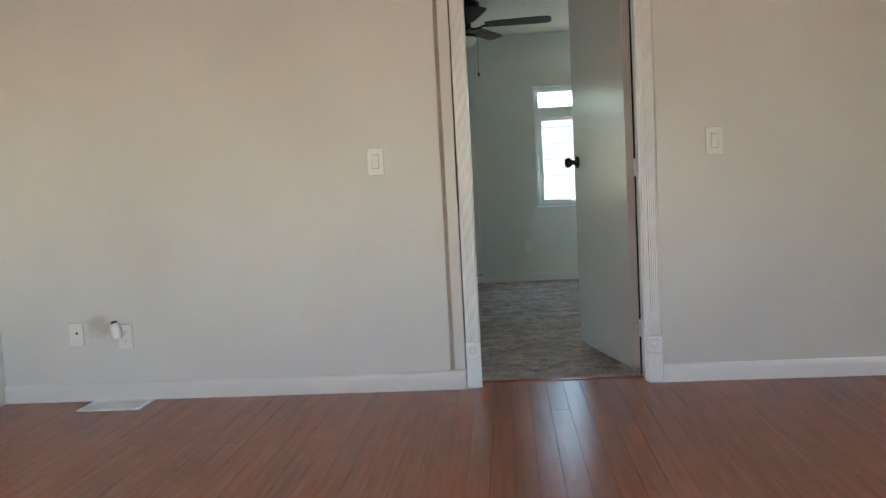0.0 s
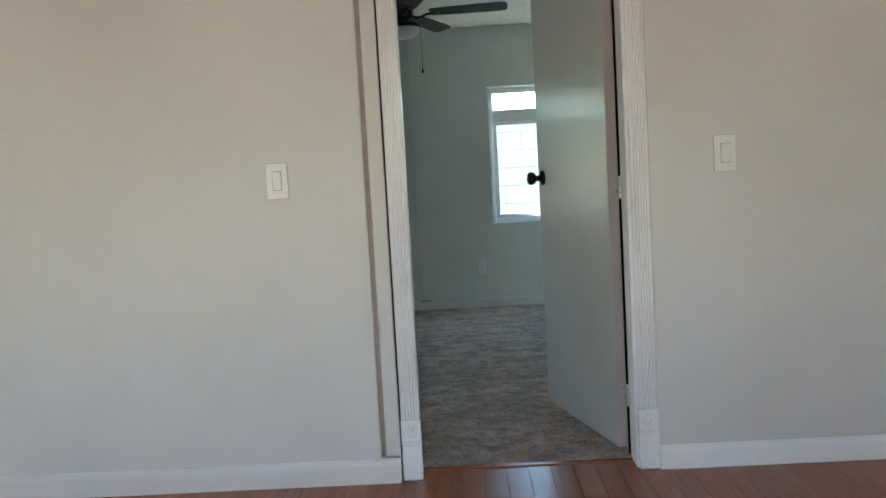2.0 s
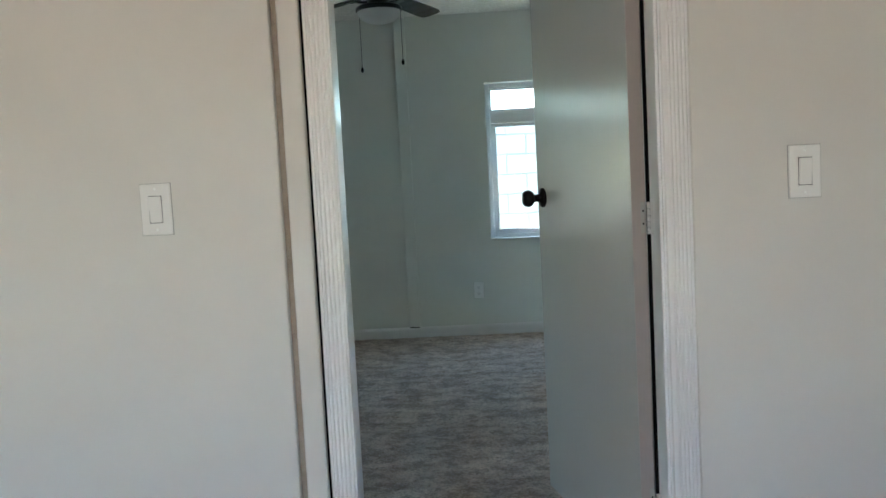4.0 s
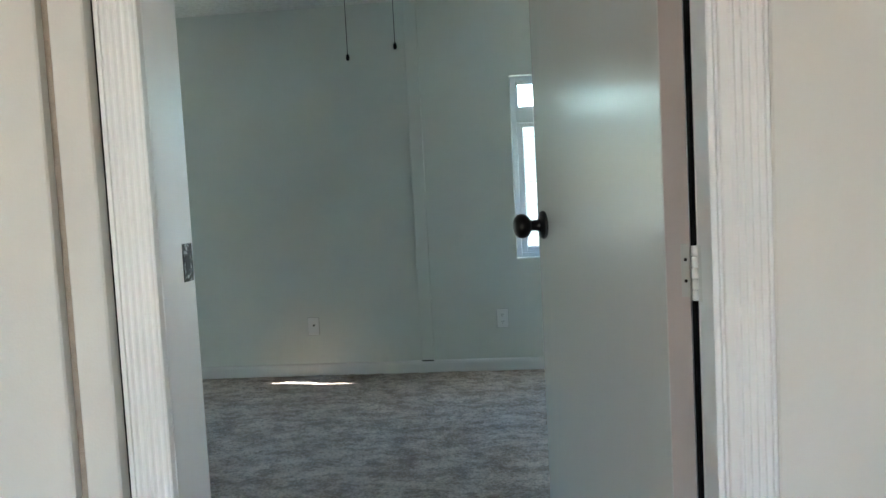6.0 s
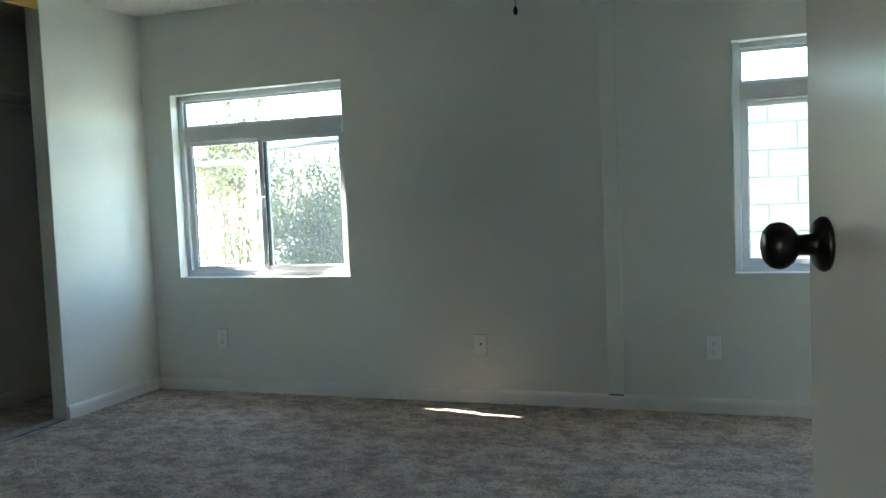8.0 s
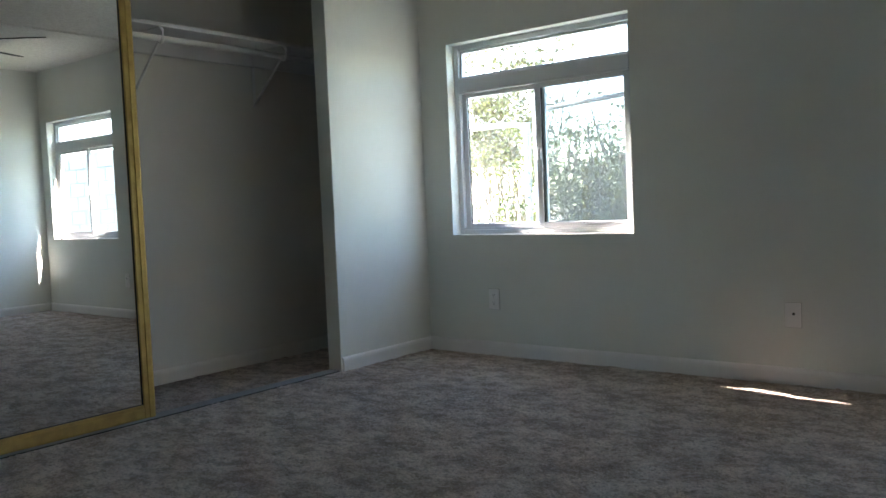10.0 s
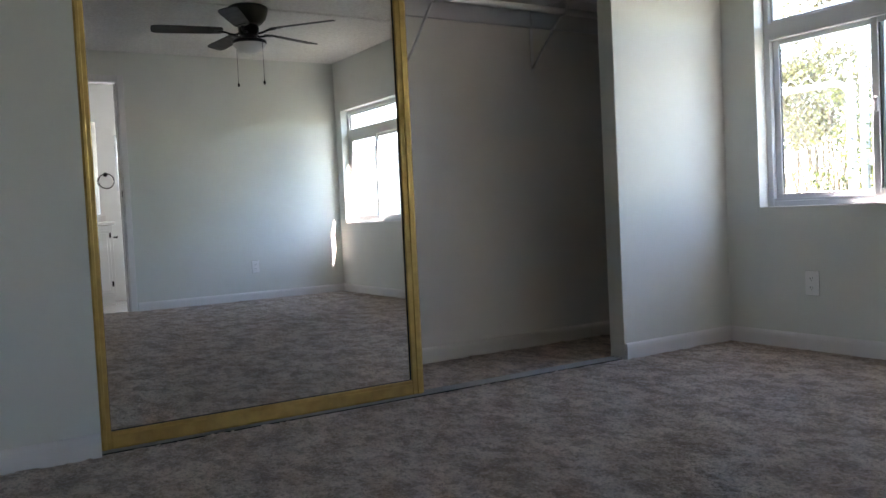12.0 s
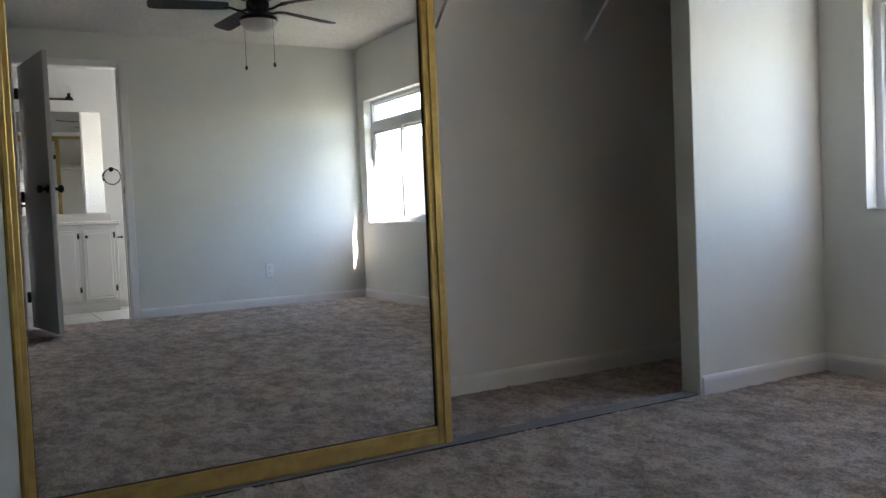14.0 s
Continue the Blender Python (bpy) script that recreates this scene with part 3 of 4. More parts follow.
def knob_set(x, y, z, side, parent):
    prof = [(0.0, 0.0), (0.036, 0.0), (0.0365, 0.004), (0.033, 0.009), (0.018, 0.012), (0.0145, 0.016), (0.0135, 0.034), (0.017, 0.038), (0.025, 0.043), (0.0305, 0.052), (0.0315, 0.060), (0.029, 0.069), (0.022, 0.076), (0.012, 0.0795), (0.0, 0.080)]
    bm = lathe(prof, 32)
    bm.transform(pose(0, 0, 0, -90 * side, 0, 0))
    return part("door_knob", bm, M_BLACK, parent, "round oil-rubbed black door knob", at=pose(x, y, z))


KNOB_Z = 1.111 - FLOOR
knob_set(0.740, 0.044, KNOB_Z, 1, door)
knob_set(0.740, 0.0, KNOB_Z, -1, door)
part("latch_plate", boxes(((0.7995, 0.010, KNOB_Z - 0.028), (0.8015, 0.034, KNOB_Z + 0.028)), bevel=0.0006), M_CHROME, door, "steel latch plate")
for hz in (0.225, 1.057, 1.945):
    z = hz - FLOOR
    hinge = part("hinge", boxes(((0.0018, 0.001, z - 0.045), (0.0034, 0.017, z + 0.045)), bevel=0.0006), M_DOOR, door, "paint-covered butt hinge")
    bm = bmesh.new()
    for k in range(5):
        a = z - 0.045 + k * 0.018
        sub = lathe([(0, a), (0.0055, a + 0.0005), (0.0055, a + 0.0172), (0, a + 0.0177)], 12)
        me = bpy.data.meshes.new("knuckle")
        sub.to_mesh(me)
        sub.free()
        bm.from_mesh(me)
        bpy.data.meshes.remove(me)
    bm.transform(Matrix.Translation((-0.0447, 0.0146, 0)))
    part("hinge_knuckle", bm, M_TRIM, hinge)
    for dz in (-0.018, 0.018):
        bm = lathe([(0, 0.001), (0.0026, 0.0008), (0.003, 0)], 10, "X")
        bm.transform(pose(0, 0, 0, 0, 180, 0))
        part("screw", bm, M_BLACK, hinge, at=pose(0.0016, 0.009, z + dz))
for hz in (0.225, 1.057, 1.945):
    part("hinge_leaf", boxes(((JX1 - 0.0018, 4.302, hz - 0.045), (JX1 + 0.001, 4.352, hz + 0.045)), bevel=0.0006), M_TRIM, door_frame)


# ---------------------------------------------------------------- wall plates
def plate_bm(w, h, d=0.006):
    bm = bmesh.new()
    box(bm, (-w / 2, -d, -h / 2), (w / 2, 0, h / 2), 0.003, 2)
    return bm


def screw_heads(parent, zs, y, x=0.0):
    for z in zs:
        bm = lathe([(0, 0.0012), (0.003, 0.001), (0.0036, 0)], 10)
        bm.transform(pose(0, 0, 0, 90, 0, 0))
        part("screw", bm, M_PLASTIC, parent, at=pose(x, y, z))


def light_switch(m, label):
    """Wall plate with one rocker; it faces -y of its pose."""
    ob = empty_thing("light_switch", m, label, "switch", "rocker switches")
    part("plate", plate_bm(0.081, 0.133), M_PLATE, ob)
    # grey rim painted in for the plate's shadow on the wall
    part("plate_shade_line", boxes(((-0.0417, -0.0012, -0.0677), (0.0417, 0, 0.0677))), M_GROUT_SHADE, ob, "thin grey line round the plate standing in for its shadow")
    # dark rim put in for the shade round the rocker
    part("rocker_gap", boxes(((-0.0172, -0.0078, -0.0355), (0.0172, -0.006, 0.0355))), M_DARK, ob)
    part("surround", boxes(((-0.0195, -0.0075, -0.038), (0.0195, -0.005, 0.038)), bevel=0.001), M_PLATE, ob)
    bm = bmesh.new()
    box(bm, (-0.016, -0.0035, -0.034), (0.016, 0.002, 0.034), 0.0012)
    part("rocker", bm, M_PLATE, ob, at=pose(0, -0.008, 0, 4.5, 0, 0))
    screw_heads(ob, (-0.053, 0.053), -0.006)
    return ob


def outlet(m, label, plastic=M_PLASTIC):
    """Duplex receptacle behind a plate."""
    ob = empty_thing("wall_outlet", m, label, "outlet", "duplex outlets")
    part("plate", plate_bm(0.077, 0.128), plastic, ob)
    # same painted shadow rim, sized to the outlet plate
    part("plate_shade_line", boxes(((-0.0397, -0.0012, -0.0652), (0.0397, 0, 0.0652))), M_GROUT_SHADE, ob, "thin grey line round the plate standing in for its shadow")
    for z in (-0.024, 0.024):
        face = part("receptacle", boxes(((-0.017, -0.0082, z - 0.0145), (0.017, -0.005, z + 0.0145)), bevel=0.004), plastic, ob)
        for x in (-0.0065, 0.0065):
            part("slot", boxes(((x - 0.0012, -0.0086, z - 0.002), (x + 0.0012, -0.0078, z + 0.008))), M_DARK, face)
        bm = lathe([(0, 0.0004), (0.0026, 0.0004), (0.0026, 0)], 10)
        bm.transform(pose(0, 0, 0, 90, 0, 0))
        part("earth_hole", bm, M_DARK, face, at=pose(0, -0.0082, z - 0.0085))
    screw_heads(ob, (0.0,), -0.006)
    return ob


def cable_plate(m, label, hole):
    ob = empty_thing("cable_plate", m, label, "wall plate", "cable plates")
    part("plate", plate_bm(0.077, 0.122), M_PLASTIC if hole else M_PLATE, ob)
    # shadow outline of the cable plate, put in as a grey rim
    part("plate_shade_line", boxes(((-0.0397, -0.0012, -0.0622), (0.0397, 0, 0.0622))), M_GROUT_SHADE, ob, "thin grey line round the plate standing in for its shadow")
    bm = lathe([(0, 0.006), (0.003, 0.006), (0.0032, 0.002), (0.0065, 0.0015), (0.007, 0)], 14)
    bm.transform(pose(0, 0, 0, 90, 0, 0))
    part("cable_socket", bm, M_RUBBER, ob, "small black cable socket", at=pose(0.003, -0.006, 0.006))
    return ob


light_switch(pose(-0.097, LIV_Y, 1.153), "white rocker light switch west of the doorway")
light_switch(pose(1.569, LIV_Y + 0.014, 1.165), "white rocker light switch east of the doorway")
cable_plate(pose(-1.7315, LIV_Y, 0.337), "white cable wall plate above the baseboard", False)
outlet(pose(-1.4685, LIV_Y, 0.316), "white outlet holding a plug-in freshener", M_PLATE)
outlet(pose(-2.336, BED_Y1, 0.332), "white outlet plate below the window")
outlet(pose(0.748, BED_Y1, 0.335), "white outlet plate beside the second window")
cable_plate(pose(-0.556, BED_Y1, 0.325), "white cable plate with a black socket", True)
outlet(pose(BED_X1, 7.498, 0.325, 0, 0, -90), "white outlet plate on the bare side wall")

# plug-in freshener
fresh = empty_thing("plug_in_freshener", pose(-1.493, LIV_Y - 0.008, 0.344), "white plug-in air freshener with a dark cap", "air freshener")
bm = lathe([(0, -0.045), (0.022, -0.042), (0.026, -0.03), (0.026, 0.02), (0.021, 0.038), (0.015, 0.042)], 22)
part("body", bm, M_PLASTIC, fresh, at=pose(-0.006, -0.032, 0.01, 0, -8, 0))
bm = lathe([(0.0155, 0.040), (0.0165, 0.048), (0.012, 0.052), (0, 0.052)], 22)
part("cap", bm, M_DARK, fresh, "dark cap", at=pose(-0.006, -0.032, 0.01, 0, -8, 0))
part("plug", boxes(((-0.014, -0.022, -0.02), (0.014, 0.0, 0.012)), bevel=0.003), M_PLASTIC, fresh)

# floor register
reg = empty_thing("floor_register", pose(-1.488, 4.047, FLOOR), "white slatted metal floor register by the baseboard", "vent")
rw, rd = 0.165, 0.098
part("frame", boxes(((-rw, -rd, 0), (rw, -rd + 0.024, 0.006)), ((-rw, rd - 0.024, 0), (rw, rd, 0.006)), ((-rw, -rd + 0.024, 0), (-rw + 0.024, rd - 0.024, 0.006)), ((rw - 0.024, -rd + 0.024, 0), (rw, rd - 0.024, 0.006)), bevel=0.0015), M_PLASTIC, reg)
part("duct", boxes(((-rw + 0.02, -rd + 0.02, -0.004), (rw - 0.02, rd - 0.02, 0.0005))), M_DARK, reg)
slat_me = mesh_of("slat", boxes(((-0.0025, -rd + 0.024, -0.002), (0.0025, rd - 0.024, 0.0035))), M_PLASTIC)
for i in range(24):
    s = new("slat", slat_me)
    s.parent = reg
    s.matrix_basis = pose(-rw + 0.03 + i * (2 * rw - 0.06) / 23, 0, 0.001, 0, 25, 0)
part("crossbar", boxes(((-rw + 0.024, -0.004, 0.0), (rw - 0.024, 0.004, 0.0045))), M_PLASTIC, reg)

# cable raceway on the north wall
race = empty_thing("cable_raceway", pose(0.229, BED_Y1, 0), "white painted vertical cable raceway running down the wall", "raceway")
part("cover", boxes(((-0.043, -0.026, 0.068), (0.043, 0, CEIL)), bevel=0.003), M_WALL_BED, race)
# dark slab stands in for the shade inside the open end
part("open_end", boxes(((-0.040, -0.0250, 0.0610), (0.040, -0.001, 0.0685))), M_DARK, race)


# ---------------------------------------------------------------- windows
M_SCREEN = make_glass("insect_screen", (0.60, 0.605, 0.61))
sc = M_SCREEN.node_tree
veil = sc.nodes.new("ShaderNodeBsdfTranslucent")
veil.inputs[0].default_value = (0.52, 0.56, 0.62, 1)
blend = sc.nodes.new("ShaderNodeMixShader")
blend.inputs[0].default_value = 0.045
out_node = [n for n in sc.nodes if n.bl_idname == "ShaderNodeOutputMaterial"][0]
first = out_node.inputs[0].links[0].from_socket
sc.links.new(first, blend.inputs[1])
sc.links.new(veil.outputs[0], blend.inputs[2])
sc.links.new(blend.outputs[0], out_node.inputs[0])


def slider_window(name, x0, x1, z0, z1, y, screen):
    """Vinyl window: transom light over a two-pane slider. y: the frame's inner face."""
    w = empty_thing(name, pose(0, 0, 0), kind="structure")
    d = 0.055
    f = 0.036
    tb0, tb1 = z0 + 0.905, z0 + 1.0
    part("window_frame", boxes(((x0, y, z0), (x0 + f, y + d, z1)), ((x1 - f, y, z0), (x1, y + d, z1)), ((x0 + f, y, z0), (x1 - f, y + d, z0 + f)), ((x0 + f, y, z1 - f), (x1 - f, y + d, z1)), bevel=0.003), M_VINYL, w)
    part("transom_bar", boxes(((x0 + f, y - 0.002, tb0 + 0.012), (x1 - f, y + d, tb1)), ((x0 + f, y - 0.006, tb0), (x1 - f, y + d, tb0 + 0.014)), bevel=0.003), M_VINYL, w)
    part("transom_bead", boxes(((x0 + f, y + 0.018, tb1), (x0 + f + 0.016, y + 0.05, z1 - f)), ((x1 - f - 0.016, y + 0.018, tb1), (x1 - f, y + 0.05, z1 - f)), ((x0 + f + 0.016, y + 0.018, tb1), (x1 - f - 0.016, y + 0.05, tb1 + 0.016)), ((x0 + f + 0.016, y + 0.018, z1 - f - 0.016), (x1 - f - 0.016, y + 0.05, z1 - f)), bevel=0.002), M_VINYL, w)
    g = part("transom_pane", boxes(((x0 + f + 0.012, y + 0.034, tb1 + 0.012), (x1 - f - 0.012, y + 0.038, z1 - f - 0.012))), M_GLASS, w)
    g.visible_shadow = False
    xm = (x0 + x1) / 2
    for a, b, yy, name2 in ((x0 + f, xm + 0.026, y + 0.026, "fixed_sash"), (xm - 0.030, x1 - f, y + 0.004, "sliding_sash")):
        s = 0.038
        zb, zt = z0 + f, tb0
        sash = part(name2, boxes(((a, yy, zb), (a + s, yy + 0.022, zt)), ((b - s, yy, zb), (b, yy + 0.022, zt)), ((a + s, yy, zb), (b - s, yy + 0.022, zb + s)), ((a + s, yy, zt - s * 0.7), (b - s, yy + 0.022, zt)), bevel=0.003), M_VINYL, w)
        part("gasket", boxes(((a + s, yy + 0.008, zb + s), (a + s + 0.004, yy + 0.018, zt - s * 0.7)), ((b - s - 0.004, yy + 0.008, zb + s), (b - s, yy + 0.018, zt - s * 0.7))), M_RUBBER, sash)
        p = part("pane", boxes(((a + s - 0.004, yy + 0.011, zb + s - 0.004), (b - s + 0.004, yy + 0.015, zt - s * 0.7 + 0.004))), M_GLASS, sash)
        p.visible_shadow = False
    if screen:
        part("insect_screen", boxes(((xm, y + 0.050, z0 + f), (x1 - f, y + 0.0505, tb0))), M_SCREEN, w, "fine grey insect screen").visible_shadow = False
    latch = part("latch", boxes(((xm - 0.014, y - 0.010, z0 + 0.45), (xm + 0.006, y + 0.005, z0 + 0.52)), bevel=0.003), M_VINYL, w)
    part("sill_track", boxes(((x0 + f, y + 0.001, z0 + f), (x1 - f, y + 0.004, z0 + f + 0.012)), bevel=0.001), M_VINYL, w)
    return w


slider_window("window_1", *W1, BED_Y1 + 0.075, True)
slider_window("window_2", *W2, BED_Y1 + 0.075, False)
for k, (x0, x1, z0, z1) in enumerate((W1, W2)):
    thing("trim_sill", boxes(((x0 + 0.001, BED_Y1 - 0.003, z0), (x1 - 0.001, BED_Y1 + 0.075, z0 + 0.006)), bevel=0.002), M_TRIM, kind="structure")
bath_win = empty_thing("window_3", pose(0, 0, 0), kind="structure")
part("window_frame", boxes(((3.76, 6.45, 1.22), (3.81, 6.485, 1.84)), ((3.76, 7.015, 1.22), (3.81, 7.05, 1.84)), ((3.76, 6.485, 1.22), (3.81, 7.015, 1.255)), ((3.76, 6.485, 1.805), (3.81, 7.015, 1.84)), bevel=0.002), M_VINYL, bath_win)
part("meeting_rail", boxes(((3.765, 6.485, 1.50), (3.805, 7.015, 1.545)), bevel=0.002), M_VINYL, bath_win)
for a, b in ((1.255, 1.50), (1.545, 1.805)):
    p = part("pane", boxes(((3.78, 6.485, a), (3.784, 7.015, b))), M_GLASS, bath_win)
    p.visible_shadow = False

# ---------------------------------------------------------------- closet
M_TRACK = material("dull_metal", (0.36, 0.35, 0.34), 0.5, 0.6)
clo = empty_thing("mirrored_closet_door", pose(-2.919, 5.108, FLOOR + 0.012), "sliding closet door with full mirror and gold metal frame", "closet door")
DW, DH = 1.352, CLO_TOP - FLOOR - 0.045
part("stile", boxes(((0, 0, 0), (0.034, 0.036, DH)), ((0.034, 0.004, 0.0), (0.040, 0.020, DH)), bevel=0.003), M_GOLD, clo)
part("stile", boxes(((0, DW - 0.058, 0), (0.034, DW, DH)), ((0.034, DW - 0.036, 0.0), (0.041, DW - 0.008, DH)), bevel=0.003), M_GOLD, clo)
part("bottom_rail", boxes(((0, 0.036, 0), (0.034, DW - 0.058, 0.064)), ((0.034, 0.04, 0.006), (0.038, DW - 0.06, 0.05)), bevel=0.003), M_GOLD, clo)
part("top_rail", boxes(((0, 0.036, DH - 0.05), (0.034, DW - 0.058, DH)), bevel=0.003), M_GOLD, clo)
part("gasket", boxes(((0.012, 0.036, 0.064), (0.0255, 0.038, DH - 0.05)), ((0.012, DW - 0.060, 0.064), (0.0255, DW - 0.058, DH - 0.05)), ((0.012, 0.038, 0.064), (0.0255, DW - 0.060, 0.066))), M_RUBBER, clo, "black glazing strip")
part("mirror", boxes(((0.014, 0.030, 0.05), (0.0195, DW - 0.05, DH - 0.04))), M_MIRROR, clo, "clear silvered mirror")

track = empty_thing("closet_floor_track", pose(-2.945, CLO_Y0, FLOOR), "grey metal two-rail floor track across the closet opening", "door track")
part("base_plate", boxes(((0.004, 0, 0.0), (0.072, CLO_Y1 - CLO_Y0 - 0.008, 0.004))), M_RUBBER, track, "dark track bed between the rails")
for x in (0.006, 0.035, 0.064):
    part("rail", boxes(((x, 0, 0.004), (x + 0.006, CLO_Y1 - CLO_Y0 - 0.008, 0.0115)), bevel=0.001), M_TRACK, track)
htrack = empty_thing("closet_head_track", pose(-2.955, CLO_Y0, CLO_TOP), "gold metal head track above the closet opening", "door track")
part("fascia", boxes(((0.088, 0, -0.055), (0.094, CLO_Y1 - CLO_Y0, 0.0)), bevel=0.001), M_GOLD, htrack)
part("channel", boxes(((0.0, 0, -0.006), (0.088, CLO_Y1 - CLO_Y0, 0.0)), ((0.0, 0, -0.03), (0.003, CLO_Y1 - CLO_Y0, -0.006)), bevel=0.0005), M_GOLD, htrack)
# jamb lining of the closet opening
thing("trim_closet_jamb", boxes(((BED_X0 - 0.104, CLO_Y1 - 0.006, FLOOR), (BED_X0 + 0.001, CLO_Y1 + 0.0, CLO_TOP)), bevel=0.002), M_WALL_BED, kind="structure")

shelf = empty_thing("closet_shelf", pose(-3.56, 4.86, 1.935), "white painted closet shelf on a back cleat", "shelf")
SL = 8.38 - 4.86
part("board", boxes(((0.0, 0, 0), (0.305, SL, 0.019)), bevel=0.002), M_TRIM, shelf)
part("cleat", boxes(((0.0, 0, -0.092), (0.018, SL, -0.001)), bevel=0.002), M_TRIM, shelf)
rod = thing("closet_rod", tube([(-3.262, 4.861, 1.872), (-3.262, 8.379, 1.872)], 0.0165, 16), M_TRIM, "white painted round hanging rod below the shelf", "closet rod")
for i, by in enumerate((5.35, 6.85, 7.69)):
    br = empty_thing("shelf_bracket", pose(-3.56, by, 1.935), "white metal shelf and rod bracket", "bracket", "closet brackets")
    part("top_arm", boxes(((0.018, -0.012, -0.006), (0.30, 0.012, -0.001)), bevel=0.001), M_TRIM, br)
    part("back_plate", boxes(((0.018, -0.012, -0.092), (0.022, 0.012, -0.007)), ((0.0, -0.012, -0.34), (0.004, 0.012, -0.093)), bevel=0.001), M_TRIM, br)
    bm = tube([(0.005, 0, -0.325), (0.272, 0, -0.082)], 0.0075, 8)
    part("brace", bm, M_TRIM, br)
    hook = [(0.300, 0, -0.004), (0.320, 0, -0.02), (0.3225, 0, -0.062)] + [(0.298 + 0.0235 * math.cos(a), 0, -0.063 + 0.0235 * math.sin(a)) for a in [-(math.pi) * k / 8 for k in range(1, 8)]] + [(0.272, 0, -0.05)]
    bm = tube(hook, 0.005, 8)
    bmesh.ops.scale(bm, vec=(1, 2.2, 1), verts=bm.verts)
    part("rod_hook", bm, M_TRIM, br)

# ---------------------------------------------------------------- ceiling fan
FAN = Vector((0.245, 6.86, CEIL))
fan = empty_thing("ceiling_fan", Matrix.Translation(FAN), "black flush-mount ceiling fan with five blades and a frosted light", "ceiling fan")
part("canopy", lathe([(0.0, 0.0), (0.135, 0.0), (0.155, -0.012), (0.157, -0.03), (0.150, -0.06), (0.135, -0.10), (0.105, -0.135), (0.085, -0.145), (0, -0.145)], 40), M_BLACK, fan)
part("motor", lathe([(0.0, -0.145), (0.075, -0.146), (0.08, -0.165), (0.078, -0.215), (0.06, -0.232), (0.0, -0.232)], 36), M_BLACK, fan)
part("switch_housing", lathe([(0.0, -0.232), (0.062, -0.233), (0.066, -0.25), (0.12, -0.262), (0.133, -0.272), (0.134, -0.288), (0.128, -0.292), (0, -0.292)], 40), M_BLACK, fan)
part("light_bowl", lathe([(0.126, -0.290), (0.124, -0.305), (0.108, -0.330), (0.082, -0.347), (0.045, -0.357), (0.0, -0.360)], 40), M_FROST, fan, "frosted white glass bowl")


def blade_bm():
    bm = bmesh.new()
    out = [(0.205, -0.052), (0.30, -0.062), (0.62, -0.070), (0.69, -0.068), (0.718, -0.058), (0.728, -0.035), (0.73, 0.0), (0.728, 0.035), (0.718, 0.058), (0.69, 0.068), (0.62, 0.070), (0.30, 0.062), (0.205, 0.052), (0.196, 0.03), (0.196, -0.03)]
    lo = [bm.verts.new((x, y, -0.003)) for x, y in out]
    hi = [bm.verts.new((x, y, 0.003)) for x, y in out]
    bm.faces.new(lo[::-1])
    bm.faces.new(hi)
    n = len(out)
    for i in range(n):
        j = (i + 1) % n
        bm.faces.new((lo[i], lo[j], hi[j], hi[i]))
    bmesh.ops.recalc_face_normals(bm, faces=bm.faces)
    return bm


def iron_bm():
    bm = tube([(0.07, 0, -0.02), (0.10, 0.012, -0.028), (0.14, 0.018, -0.022), (0.175, 0.012, -0.010), (0.235, 0.0, -0.006)], 0.009, 8)
    box(bm, (0.205, -0.042, -0.009), (0.262, 0.042, -0.0035), 0.002)
    return bm


blade_me = mesh_of("blade", blade_bm(), M_BLADE)
iron_me = mesh_of("blade_iron", iron_bm(), M_BLACK)
for k in range(5):
    turn = pose(0, 0, -0.19, 0, 0, 72 * k - 5) @ pose(0, 0, 0, -11, 0, 0)
    b = new("blade", blade_me)
    b.parent, b.matrix_basis = fan, turn
    i2 = new("blade_iron", iron_me)
    i2.parent, i2.matrix_basis = fan, turn
for dx, dy, zb in ((0.128, -0.062, 1.888), (-0.122, 0.062, 1.872)):
    top = -0.285
    low = zb - CEIL
    part("pull_chain", tube([(dx, dy, top), (dx, dy, low + 0.012)], 0.0016, 6), M_BLACK, fan, at=None)
    part("chain_fob", lathe([(0, low + 0.018), (0.004, low + 0.015), (0.0085, low + 0.004), (0.009, low - 0.006), (0.006, low - 0.015), (0, low - 0.017)], 14), M_BLACK, fan, at=pose(dx, dy, 0))

# ---------------------------------------------------------------- bathroom
bd = empty_thing("door_2", pose(0, 0, 0), kind="structure")
X0, X1 = BED_X1 - 0.003, BED_X1 + 0.113
part("jamb", boxes(((X0, BATH_Y0, FLOOR), (X1, BATH_Y0 + 0.016, BATH_TOP - 0.016)), bevel=0.002), M_TRIM, bd)
part("jamb", boxes(((X0, BATH_Y1 - 0.016, FLOOR), (X1, BATH_Y1, BATH_TOP - 0.016)), bevel=0.002), M_TRIM, bd)
part("head_jamb", boxes(((X0, BATH_Y0, BATH_TOP - 0.016), (X1, BATH_Y1, BATH_TOP)), bevel=0.002), M_TRIM, bd)
part("door_stop", boxes(((X0 + 0.05, BATH_Y1 - 0.027, FLOOR), (X0 + 0.085, BATH_Y1 - 0.016, BATH_TOP - 0.016)), bevel=0.002), M_TRIM, bd)
part("casing", boxes(((BED_X1 - 0.015, BATH_Y1 - 0.008, FLOOR), (BED_X1, BATH_Y1 + 0.052, BATH_TOP + 0.052)), bevel=0.004), M_TRIM, bd)
part("casing", boxes(((BED_X1 - 0.015, BATH_Y0 - 0.052, FLOOR), (BED_X1, BATH_Y0 + 0.008, BATH_TOP + 0.052)), bevel=0.004), M_TRIM, bd)
